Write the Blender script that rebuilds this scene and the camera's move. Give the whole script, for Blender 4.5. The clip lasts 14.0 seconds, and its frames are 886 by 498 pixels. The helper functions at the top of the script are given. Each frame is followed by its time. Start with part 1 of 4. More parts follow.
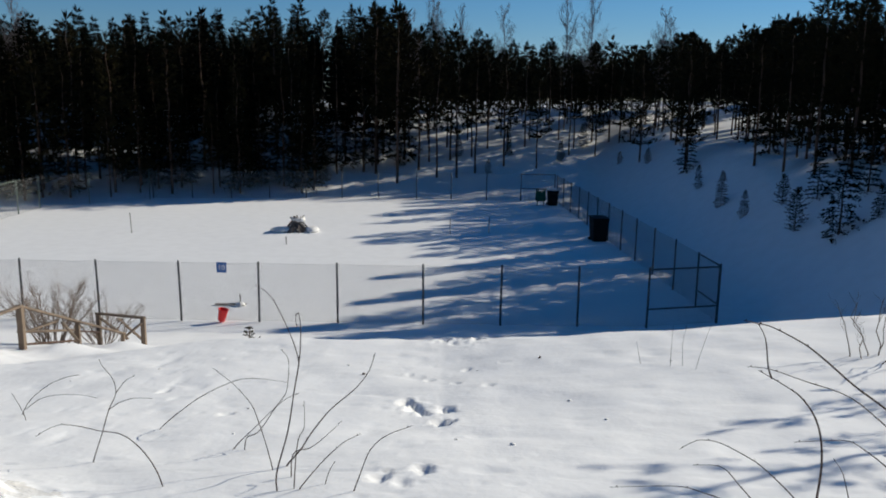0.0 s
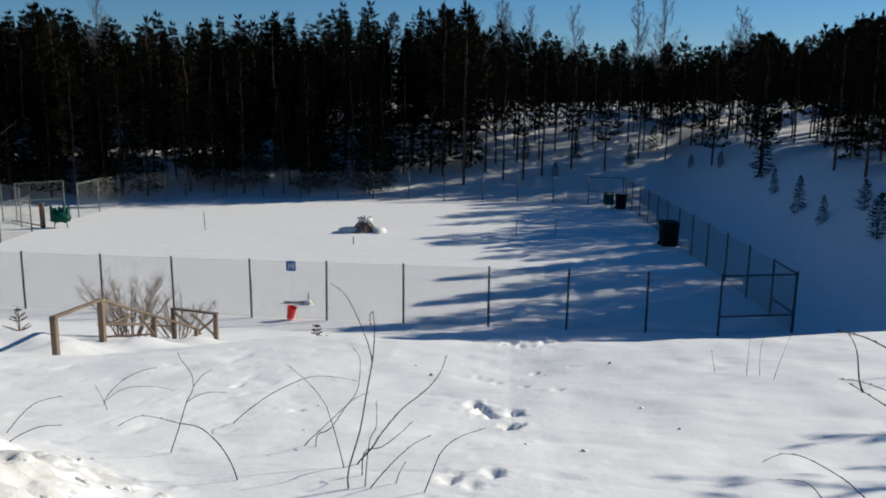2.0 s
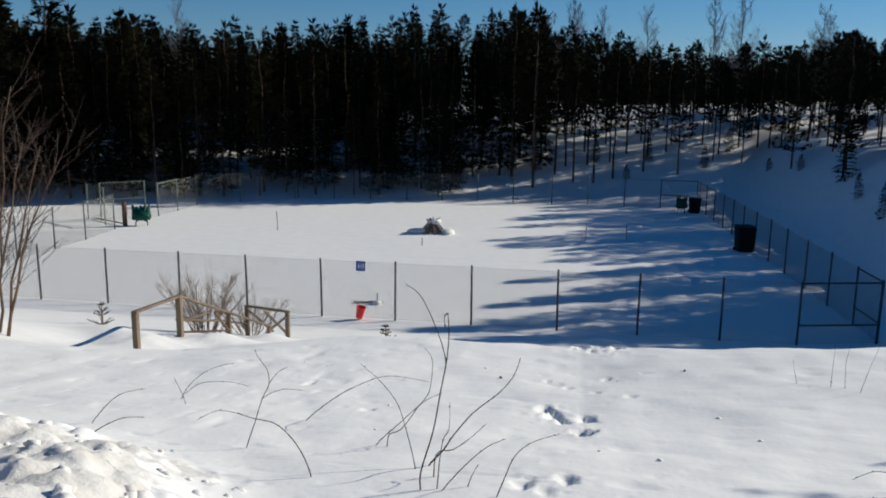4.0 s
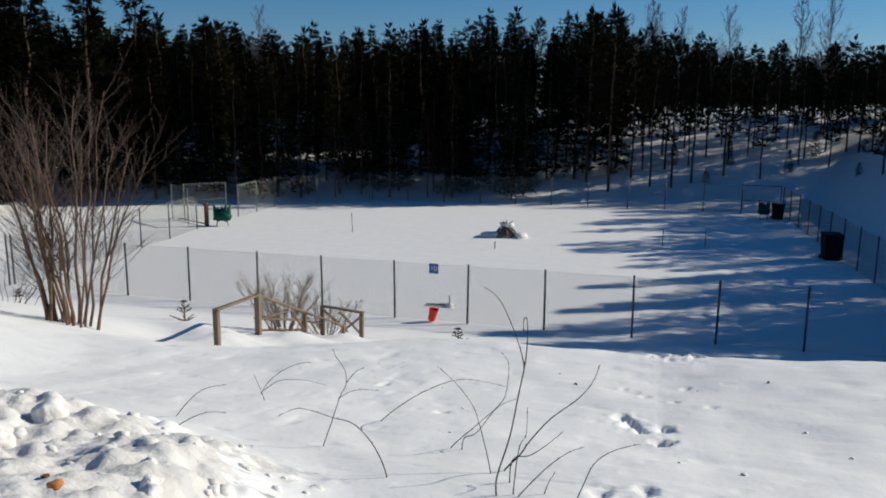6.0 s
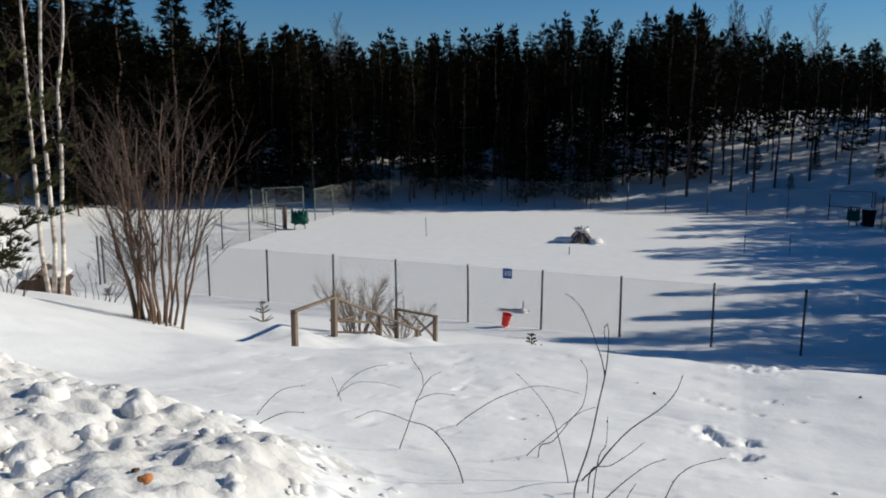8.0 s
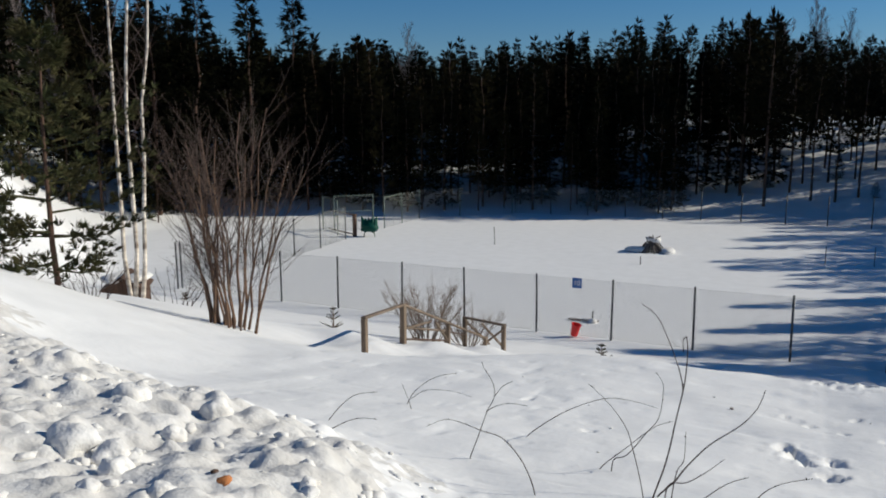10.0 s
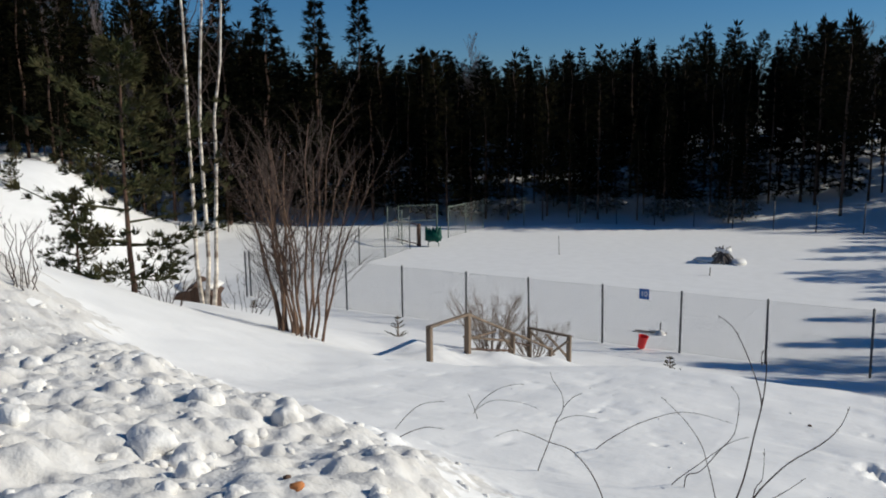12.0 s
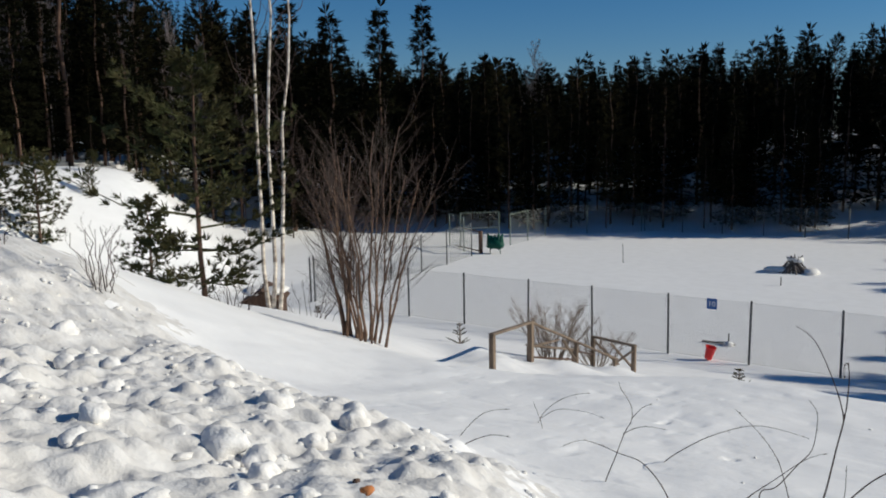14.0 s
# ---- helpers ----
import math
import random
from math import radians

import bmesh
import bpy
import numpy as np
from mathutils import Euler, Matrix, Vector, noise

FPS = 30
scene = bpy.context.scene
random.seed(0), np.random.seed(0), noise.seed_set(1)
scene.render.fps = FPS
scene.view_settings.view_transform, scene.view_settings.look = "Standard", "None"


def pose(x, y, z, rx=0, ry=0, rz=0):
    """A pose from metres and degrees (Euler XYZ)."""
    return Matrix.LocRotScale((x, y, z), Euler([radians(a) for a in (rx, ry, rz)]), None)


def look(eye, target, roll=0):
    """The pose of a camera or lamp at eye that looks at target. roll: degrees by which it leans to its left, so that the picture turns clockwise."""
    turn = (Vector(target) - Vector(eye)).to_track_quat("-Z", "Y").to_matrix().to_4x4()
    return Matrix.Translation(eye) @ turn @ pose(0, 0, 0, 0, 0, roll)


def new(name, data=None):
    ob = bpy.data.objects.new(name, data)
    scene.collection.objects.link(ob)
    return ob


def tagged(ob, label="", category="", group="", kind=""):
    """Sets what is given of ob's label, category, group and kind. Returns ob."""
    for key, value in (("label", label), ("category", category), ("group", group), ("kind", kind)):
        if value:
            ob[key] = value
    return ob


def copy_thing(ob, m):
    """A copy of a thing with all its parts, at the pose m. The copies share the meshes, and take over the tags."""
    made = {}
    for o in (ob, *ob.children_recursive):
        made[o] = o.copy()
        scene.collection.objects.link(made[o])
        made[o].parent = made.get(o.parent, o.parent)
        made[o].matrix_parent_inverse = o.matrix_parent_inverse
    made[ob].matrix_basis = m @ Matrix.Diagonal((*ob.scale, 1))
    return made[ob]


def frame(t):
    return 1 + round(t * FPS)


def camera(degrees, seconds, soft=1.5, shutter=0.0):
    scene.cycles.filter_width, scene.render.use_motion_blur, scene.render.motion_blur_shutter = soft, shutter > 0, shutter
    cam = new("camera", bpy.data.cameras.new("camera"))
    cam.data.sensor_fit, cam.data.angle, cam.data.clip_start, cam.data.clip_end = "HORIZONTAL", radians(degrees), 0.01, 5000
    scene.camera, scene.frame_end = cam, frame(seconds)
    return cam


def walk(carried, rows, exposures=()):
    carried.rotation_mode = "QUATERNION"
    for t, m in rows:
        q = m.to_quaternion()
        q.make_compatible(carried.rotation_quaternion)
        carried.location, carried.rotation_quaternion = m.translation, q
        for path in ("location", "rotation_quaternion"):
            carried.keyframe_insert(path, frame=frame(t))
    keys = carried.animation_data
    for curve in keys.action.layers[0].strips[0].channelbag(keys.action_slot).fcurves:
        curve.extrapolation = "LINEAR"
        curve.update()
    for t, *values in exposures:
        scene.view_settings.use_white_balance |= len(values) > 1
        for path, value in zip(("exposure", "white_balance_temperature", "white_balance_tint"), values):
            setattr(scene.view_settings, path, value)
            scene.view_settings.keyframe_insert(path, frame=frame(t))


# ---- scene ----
cam = camera(58.69, 14.0, 1.9)
# seconds, place, yaw, pitch, lean
ROWS = [
    (0.0, 0.015, -0.035, 7.275, 0.19, -10.74, 0.82),
    (0.5, -0.001, -0.027, 7.272, 1.39, -10.72, 0.86),
    (1.0, -0.017, -0.019, 7.268, 2.56, -10.69, 0.88),
    (1.5, -0.032, -0.010, 7.265, 3.77, -10.66, 0.89),
    (2.0, -0.047, -0.002, 7.262, 4.96, -10.66, 0.85),
    (2.5, -0.062, 0.005, 7.259, 6.18, -10.65, 0.86),
    (3.0, -0.075, 0.012, 7.256, 7.39, -10.63, 0.86),
    (5.5, -0.137, 0.041, 7.246, 13.92, -10.45, 0.54),
    (6.0, -0.148, 0.045, 7.243, 15.25, -10.40, 0.56),
    (6.5, -0.159, 0.050, 7.242, 16.60, -10.37, 0.48),
    (7.0, -0.171, 0.053, 7.241, 17.95, -10.32, 0.34),
    (7.5, -0.180, 0.056, 7.239, 19.31, -10.22, 0.22),
    (8.0, -0.191, 0.058, 7.238, 20.62, -10.10, 0.16),
    (10.5, -0.240, 0.062, 7.233, 26.80, -9.31, -0.29),
    (11.0, -0.249, 0.060, 7.231, 27.97, -9.11, -0.42),
    (11.5, -0.259, 0.058, 7.230, 29.11, -8.93, -0.54),
    (12.0, -0.268, 0.057, 7.229, 30.25, -8.75, -0.71),
    (12.5, -0.277, 0.054, 7.228, 31.39, -8.59, -0.82),
    (13.0, -0.287, 0.049, 7.227, 32.52, -8.46, -0.86),
    (13.5, -0.297, 0.045, 7.225, 33.63, -8.31, -0.95),
    (14.0, -0.307, 0.041, 7.224, 34.73, -8.16, -0.99),
]
walk(cam, [(t, pose(x, y, z, 0, 0, yaw) @ pose(0, 0, 0, 90 + pitch) @ pose(0, 0, 0, 0, 0, lean)) for t, x, y, z, yaw, pitch, lean in ROWS],
     [(0.0, 0.19, 5090, 11), (7.0, 0.12, 5070, 11), (14.0, 0.0, 5040, 11)])

# ---- sky and sun ----
SUN_EL, SUN_AZ = 25.8, 59.0
world = bpy.data.worlds.new("winter_sky")
scene.world = world
world.use_nodes = True
_bg = world.node_tree.nodes["Background"]
_sky = world.node_tree.nodes.new("ShaderNodeTexSky")
_sky.sky_type, _sky.sun_disc = "NISHITA", False
_sky.sun_elevation, _sky.sun_rotation = radians(SUN_EL), radians(SUN_AZ)
_sky.air_density, _sky.dust_density, _sky.ozone_density = 1.0, 0.0, 3.5
_tone = world.node_tree.nodes.new("ShaderNodeHueSaturation")
_tone.inputs["Saturation"].default_value = 1.2
_tone.inputs["Hue"].default_value = 0.492
world.node_tree.links.new(_sky.outputs[0], _tone.inputs["Color"])
world.node_tree.links.new(_tone.outputs[0], _bg.inputs[0])
_bg.inputs[1].default_value = 0.048
SUN_WAY = Vector((math.sin(radians(SUN_AZ)) * math.cos(radians(SUN_EL)), math.cos(radians(SUN_AZ)) * math.cos(radians(SUN_EL)), math.sin(radians(SUN_EL))))
sun = new("sun", bpy.data.lights.new("sun", "SUN"))
sun.data.energy, sun.data.angle, sun.data.color = 5.0, radians(0.53), (1.0, 0.8, 0.5)
sun.matrix_world = look(SUN_WAY * 100, (0, 0, 0))


# ---- the lie of the land: a hollow about six metres deep with a flat floor ----


def ease(v):
    v = np.clip(v, 0, 1)
    return v * v * (3 - 2 * v)


_ys = np.arange(-40, 40, 0.1)
_pf = np.interp(_ys, [-40, -8, 0.5, 2, 3, 4, 4.8, 7.2, 9, 11.6, 12.6, 15, 18, 20, 22.5, 24.5], [6.0, 5.72, 5.7, 5.48, 5.2, 5.0, 4.84, 4.28, 4.0, 3.62, 3.3, 2.3, 1.35, 0.85, 0.25, 0])
_kern = np.exp(-np.linspace(-2.2, 2.2, 17) ** 2)
_pf = np.convolve(np.pad(_pf, 8, mode="edge"), _kern / _kern.sum(), mode="valid")


def plowed(x, y):
    """Where a plough has thrown up lumpy snow."""
    return ease((-x - 1.5 + 0.25 * (3.0 - y)) / 1.2) * ease((5.1 - y - 0.22 * (x + 3)) / 1.6) * ease((x + 13) / 3) * ease((y + 0.6) / 1.2)


def land(x, y):
    """Height of the ground without its small relief."""
    x, y = np.asarray(x, float), np.asarray(y, float)
    near = np.interp(y, _ys, _pf)
    near = near + 0.075 * np.clip(x, 0, 14) * ease((24 - y) / 12) * ease((y - 2) / 8)
    near = near + 1.1 * ease((-x - 6) / 6) * ease((11 - y) / 5) * ease((y + 3) / 6)
    near = near - 0.65 * np.exp(-((x + 7.5) / 2.6) ** 2 - ((y - 12) / 2.0) ** 2)
    near = near + 0.36 * plowed(x, y)
    toe = -28.0 - 17 * ease((y - 23) / 17)
    left = 6.0 * ease((toe - x) / 12)
    right = 4.4 * ease((x - 10.3) / 8) + 1.8 * ease((x - 16) / 16)
    edge = np.interp(x, [-40, -26, -19, -7, 8, 30], [46, 52, 55.5, 58, 58.6, 60])
    far = 6.2 * ease((y - edge) / 30)
    return (np.maximum(near, 0) ** 4 + left ** 4 + right ** 4 + far ** 4 + 1e-9) ** 0.25


# ---- materials ----
def material(name, colour, rough=0.8, grain=0.25, scale=8.0, fine=60.0, bump=0.2, metal=0.0, second=None, spread=0.0, stretch=(1, 1, 1), depth=0.02, spec=0.4):
    """A principled material with two scales of variation, relief and a spread from object to object."""
    m = bpy.data.materials.new(name)
    m.use_nodes = True
    nt = m.node_tree
    n, link = nt.nodes, nt.links.new
    bsdf = n["Principled BSDF"]
    bsdf.inputs["Roughness"].default_value = rough
    bsdf.inputs["Metallic"].default_value = metal
    bsdf.inputs["Specular IOR Level"].default_value = spec
    co = n.new("ShaderNodeTexCoord")
    mp = n.new("ShaderNodeMapping")
    mp.inputs["Scale"].default_value = stretch
    link(co.outputs["Object"], mp.inputs[0])
    big, small = n.new("ShaderNodeTexNoise"), n.new("ShaderNodeTexNoise")
    big.inputs["Scale"].default_value, small.inputs["Scale"].default_value = scale, fine
    big.inputs["Detail"].default_value, small.inputs["Detail"].default_value = 4, 3
    link(mp.outputs[0], big.inputs["Vector"])
    link(mp.outputs[0], small.inputs["Vector"])
    ramp = n.new("ShaderNodeMapRange")
    ramp.inputs[1].default_value, ramp.inputs[2].default_value = 0.35, 0.65
    link(big.outputs[0], ramp.inputs[0])
    mix = n.new("ShaderNodeMix")
    mix.data_type = "RGBA"
    a = tuple(colour)
    b = tuple(second) if second else tuple(c * (1 - grain) for c in colour)
    mix.inputs[6].default_value, mix.inputs[7].default_value = (*a, 1), (*b, 1)
    link(ramp.outputs[0], mix.inputs[0])
    val = n.new("ShaderNodeMapRange")
    val.inputs[3].default_value, val.inputs[4].default_value = 1 - grain * 0.5, 1 + grain * 0.4
    link(small.outputs[0], val.inputs[0])
    hsv = n.new("ShaderNodeHueSaturation")
    link(mix.outputs[2], hsv.inputs["Color"])
    if spread:
        info, span, mul = n.new("ShaderNodeObjectInfo"), n.new("ShaderNodeMapRange"), n.new("ShaderNodeMath")
        span.inputs[3].default_value, span.inputs[4].default_value = 1 - spread, 1 + spread
        mul.operation = "MULTIPLY"
        link(info.outputs["Random"], span.inputs[0])
        link(span.outputs[0], mul.inputs[0])
        link(val.outputs[0], mul.inputs[1])
        link(mul.outputs[0], hsv.inputs["Value"])
    else:
        link(val.outputs[0], hsv.inputs["Value"])
    link(hsv.outputs[0], bsdf.inputs["Base Color"])
    if bump:
        add, bp = n.new("ShaderNodeMath"), n.new("ShaderNodeBump")
        add.operation = "ADD"
        link(big.outputs[0], add.inputs[0])
        link(small.outputs[0], add.inputs[1])
        bp.inputs["Strength"].default_value, bp.inputs["Distance"].default_value = bump, depth
        link(add.outputs[0], bp.inputs["Height"])
        link(bp.outputs[0], bsdf.inputs["Normal"])
    return m


SNOW = material("snow", (0.82, 0.82, 0.83), 0.75, 0.05, 1.6, 14.0, 0.16, depth=0.03, spec=0.25)
SNOW_DIRTY = material("trodden_snow", (0.69, 0.682, 0.675), 0.85, 0.12, 5.0, 26.0, 0.5, second=(0.6, 0.585, 0.565), depth=0.02, spec=0.15)
SNOW_LUMP = material("packed_snow", (0.78, 0.775, 0.77), 0.75, 0.1, 5.0, 40.0, 0.4, second=(0.69, 0.67, 0.64))
PINE_BARK = material("pine_bark", (0.1, 0.058, 0.038), 0.9, 0.5, 3.0, 40.0, 0.6, stretch=(1, 1, 0.3), spread=0.2)
# forest needles near black: the shade of the backlit wood is in their colour
SHADED_PINE_NEEDLE = material("shaded_pine_needles", (0.011, 0.0115, 0.005), 0.95, 0.4, 1.2, 9.0, 0.0, second=(0.016, 0.013, 0.006), spread=0.3, spec=0.03)
SHADED_SPRUCE_NEEDLE = material("shaded_spruce_needles", (0.007, 0.0075, 0.0035), 0.95, 0.4, 1.2, 9.0, 0.0, spread=0.3, spec=0.03)
NEAR_NEEDLE = material("fresh_pine_needles", (0.055, 0.047, 0.018), 0.8, 0.4, 2.0, 14.0, 0.0, second=(0.045, 0.052, 0.018), spread=0.15, spec=0.15)
BIRCH_BARK = material("birch_bark", (0.82, 0.75, 0.65), 0.7, 0.3, 2.6, 18.0, 0.3, second=(0.25, 0.2, 0.16), stretch=(1, 1, 2.6))
TWIG = material("brown_twig", (0.05, 0.026, 0.018), 0.7, 0.4, 12.0, 80.0, 0.2, spread=0.2)
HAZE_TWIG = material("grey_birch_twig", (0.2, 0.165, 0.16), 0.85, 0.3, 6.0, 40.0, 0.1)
SHRUB_BARK = material("willow_bark", (0.17, 0.1, 0.058), 0.75, 0.4, 6.0, 50.0, 0.3, second=(0.09, 0.058, 0.04))
PALE_TWIG = material("pale_dry_twig", (0.22, 0.17, 0.13), 0.8, 0.3, 12.0, 80.0, 0.2, spread=0.15)
GALV = material("dark_weathered_steel", (0.09, 0.095, 0.1), 0.5, 0.35, 5.0, 60.0, 0.15, metal=0.5, spread=0.15)
GREEN_STEEL = material("grey_green_steel", (0.16, 0.2, 0.17), 0.55, 0.3, 5.0, 60.0, 0.15, metal=0.3)
WIRE = material("galvanised_wire", (0.2, 0.21, 0.21), 0.55, 0.2, 5.0, 60.0, 0.0, metal=0.3)
WOOD = material("weathered_pine_wood", (0.22, 0.165, 0.115), 0.8, 0.4, 4.0, 45.0, 0.4, second=(0.12, 0.09, 0.065), stretch=(1, 1, 0.25), spread=0.12)
OLD_WOOD = material("old_brown_boards", (0.1, 0.06, 0.04), 0.85, 0.4, 4.0, 45.0, 0.4, stretch=(1, 1, 0.25), spread=0.15)
GREY_WOOD = material("grey_dead_wood", (0.16, 0.135, 0.12), 0.85, 0.4, 5.0, 50.0, 0.4, spread=0.25)
BLUE = material("blue_sign_paint", (0.03, 0.11, 0.36), 0.4, 0.15, 6.0, 70.0, 0.05)
WHITE = material("white_paint", (0.8, 0.8, 0.8), 0.5, 0.08, 6.0, 70.0, 0.05)
RED = material("red_plastic", (0.72, 0.03, 0.025), 0.4, 0.15, 6.0, 70.0, 0.05)
BLACK = material("black_plastic", (0.007, 0.007, 0.008), 0.6, 0.3, 6.0, 70.0, 0.1, spec=0.15)
GREEN = material("green_plastic", (0.006, 0.065, 0.045), 0.55, 0.25, 6.0, 70.0, 0.1, spec=0.2)
STRAW = material("dry_grass", (0.35, 0.25, 0.13), 0.9, 0.3, 6.0, 70.0, 0.0)
RUST = material("orange_brown_peel", (0.5, 0.2, 0.06), 0.8, 0.3, 20.0, 90.0, 0.2)


# ---- mesh building ----
class Geo:
    """Gathers vertices and faces for one mesh."""

    def __init__(self):
        self.v, self.f = [], []

    def tube(self, pts, radii, sides=6, cap=True):
        pts = [Vector(p) for p in pts]
        base = len(self.v)
        side = None
        for i, p in enumerate(pts):
            d = (pts[min(i + 1, len(pts) - 1)] - pts[max(i - 1, 0)])
            d = d.normalized() if d.length > 1e-9 else Vector((0, 0, 1))
            if side is None:
                side = d.orthogonal().normalized()
            else:
                side = side - d * side.dot(d)
                side = side.normalized() if side.length > 1e-6 else d.orthogonal().normalized()
            other = d.cross(side)
            r = radii[i] if isinstance(radii, (list, tuple)) else radii
            for k in range(sides):
                a = 2 * math.pi * k / sides
                self.v.append(p + (side * math.cos(a) + other * math.sin(a)) * r)
        for i in range(len(pts) - 1):
            for k in range(sides):
                k2 = (k + 1) % sides
                self.f.append((base + i * sides + k, base + i * sides + k2, base + (i + 1) * sides + k2, base + (i + 1) * sides + k))
        if cap:
            self.f.append(tuple(base + k for k in reversed(range(sides))))
            self.f.append(tuple(base + (len(pts) - 1) * sides + k for k in range(sides)))
        return self

    def box(self, size, m=None, bevel=0.0):
        bm = bmesh.new()
        bmesh.ops.create_cube(bm, size=1)
        bmesh.ops.scale(bm, vec=size, verts=bm.verts)
        if bevel:
            bmesh.ops.bevel(bm, geom=bm.edges[:], offset=bevel, segments=1, affect="EDGES")
        return self.join(bm, m)

    def join(self, bm, m=None):
        base = len(self.v)
        bm.verts.index_update()
        self.v += [(m @ v.co) if m else v.co.copy() for v in bm.verts]
        self.f += [tuple(base + v.index for v in f.verts) for f in bm.faces]
        bm.free()
        return self

    def beam(self, a, b, w, d, bevel=0.008):
        """A squared timber from a to b."""
        a, b = Vector(a), Vector(b)
        way = b - a
        m = Matrix.Translation((a + b) / 2) @ way.to_track_quat("Z", "Y").to_matrix().to_4x4()
        return self.box((w, d, way.length), m, bevel)

    def mesh(self, name, mat, smooth=False):
        me = bpy.data.meshes.new(name)
        me.from_pydata([tuple(p) for p in self.v], [], self.f)
        me.materials.append(mat)
        if smooth:
            me.polygons.foreach_set("use_smooth", [True] * len(me.polygons))
        me.update()
        return me


def part(name, geo, mat, parent, label="", smooth=False):
    ob = new(name, geo.mesh(name, mat, smooth))
    ob.parent = parent
    if label:
        tagged(ob, label)
    return ob


def thing(name, m, label, category, group="", kind=""):
    ob = new(name)
    ob.empty_display_size = 0.2
    ob.matrix_basis = m
    return tagged(ob, label, category, group, kind)


def on_land(x, y, turn=0, sink=0.0):
    return pose(x, y, float(land(x, y)) - sink, 0, 0, turn)


# ---- the ground: one sheet of snow to the horizon ----
def spaced(stops):
    """Grid lines from (start, step) stops."""
    out = []
    for (a, s), (b, _) in zip(stops, stops[1:]):
        out += list(np.arange(a, b - 1e-6, s))
    return np.array(out + [stops[-1][0]])


gx = spaced([(-1500, 300), (-300, 60), (-120, 8), (-40, 1.2), (-16, 0.25), (-9, 0.09), (-6.5, 0.026), (-1.6, 0.06), (-0.6, 0.035), (0.7, 0.08), (5, 0.15), (9, 0.4), (30, 2), (60, 10), (120, 60), (300, 300), (1500, 300)])
gy = spaced([(-1500, 300), (-300, 60), (-60, 8), (-4, 0.4), (-0.8, 0.06), (1.2, 0.024), (5.2, 0.06), (10, 0.08), (13, 0.15), (15, 0.3), (27, 0.8), (100, 8), (180, 60), (300, 300), (1500, 300)])
X, Y = np.meshgrid(gx, gy)
Z = land(X, Y)


def value_noise(x, y, seed):
    """Smooth noise on a unit lattice."""
    xi, yi = np.floor(x).astype(int), np.floor(y).astype(int)
    u, v = ease(x - xi), ease(y - yi)

    def rnd(a, b):
        h = np.sin(a * 127.1 + b * 311.7 + seed * 74.7) * 43758.5453
        return h - np.floor(h)
    return (rnd(xi, yi) * (1 - u) + rnd(xi + 1, yi) * u) * (1 - v) + (rnd(xi, yi + 1) * (1 - u) + rnd(xi + 1, yi + 1) * u) * v - 0.5


def relief(x, y):
    near = ease((26 - y) / 8) * ease((y + 6) / 4)
    z = 0.10 * value_noise(x / 2.6, y / 2.6, 1) + 0.05 * value_noise(x / 0.9, y / 0.9, 2) + 0.022 * value_noise(x / 0.33, y / 0.4, 3)
    rough = np.maximum(plowed(x, y), 0.5 * ease((-x - 0.6 + 0.3 * (3.0 - y)) / 1.6) * ease((4.6 - y - 0.2 * (x + 3)) / 1.5) * ease((x + 13) / 3) * ease((y + 0.6) / 1.2))
    rough = np.maximum(rough, 0.55 * np.exp(-((x + 8.2) / 1.2) ** 2 - ((y - 14.2) / 2.4) ** 2))
    u, v = x + 0.12 * value_noise(x / 0.3, y / 0.3, 9), y + 0.12 * value_noise(x / 0.3, y / 0.3, 10)
    lumps = 0.12 * value_noise(u / 0.8, v / 0.8, 4) + 0.09 * np.maximum(value_noise(u / 0.33, v / 0.33, 5), -0.2) + 0.06 * np.maximum(value_noise(u / 0.17, v / 0.17, 6), -0.2) + 0.045 * np.maximum(value_noise(u / 0.085, v / 0.085, 11), -0.15) + 0.022 * value_noise(x / 0.06, y / 0.06, 12)
    mounds = 0.26 * np.exp(-((x + 7.9) / 0.7) ** 2 - ((y - 12.9) / 0.8) ** 2) + 0.2 * np.exp(-((x + 7.3) / 0.6) ** 2 - ((y - 14.6) / 0.7) ** 2) + 0.18 * np.exp(-((x + 7.0) / 0.5) ** 2 - ((y - 16.6) / 0.6) ** 2) + 0.22 * np.exp(-((x + 8.9) / 0.8) ** 2 - ((y - 13.6) / 0.7) ** 2)
    wide = 0.5 * value_noise(x / 14, y / 14, 7) * (1 - near) * np.clip(land(x, y) / 1.5, 0, 1)
    z = z - 0.07 * np.maximum(value_noise(x / 0.3, y / 0.17, 13) - 0.26, 0) - 0.05 * np.maximum(value_noise(x / 0.12, y / 0.09, 14) - 0.3, 0) + 0.007 * value_noise(x / 0.5 + y / 0.9, y / 0.16, 15)
    return z * near + mounds + lumps * rough + 0.03 * value_noise(x / 3, y / 3, 8) * (1 - near) + wide


Z = Z + relief(X, Y)
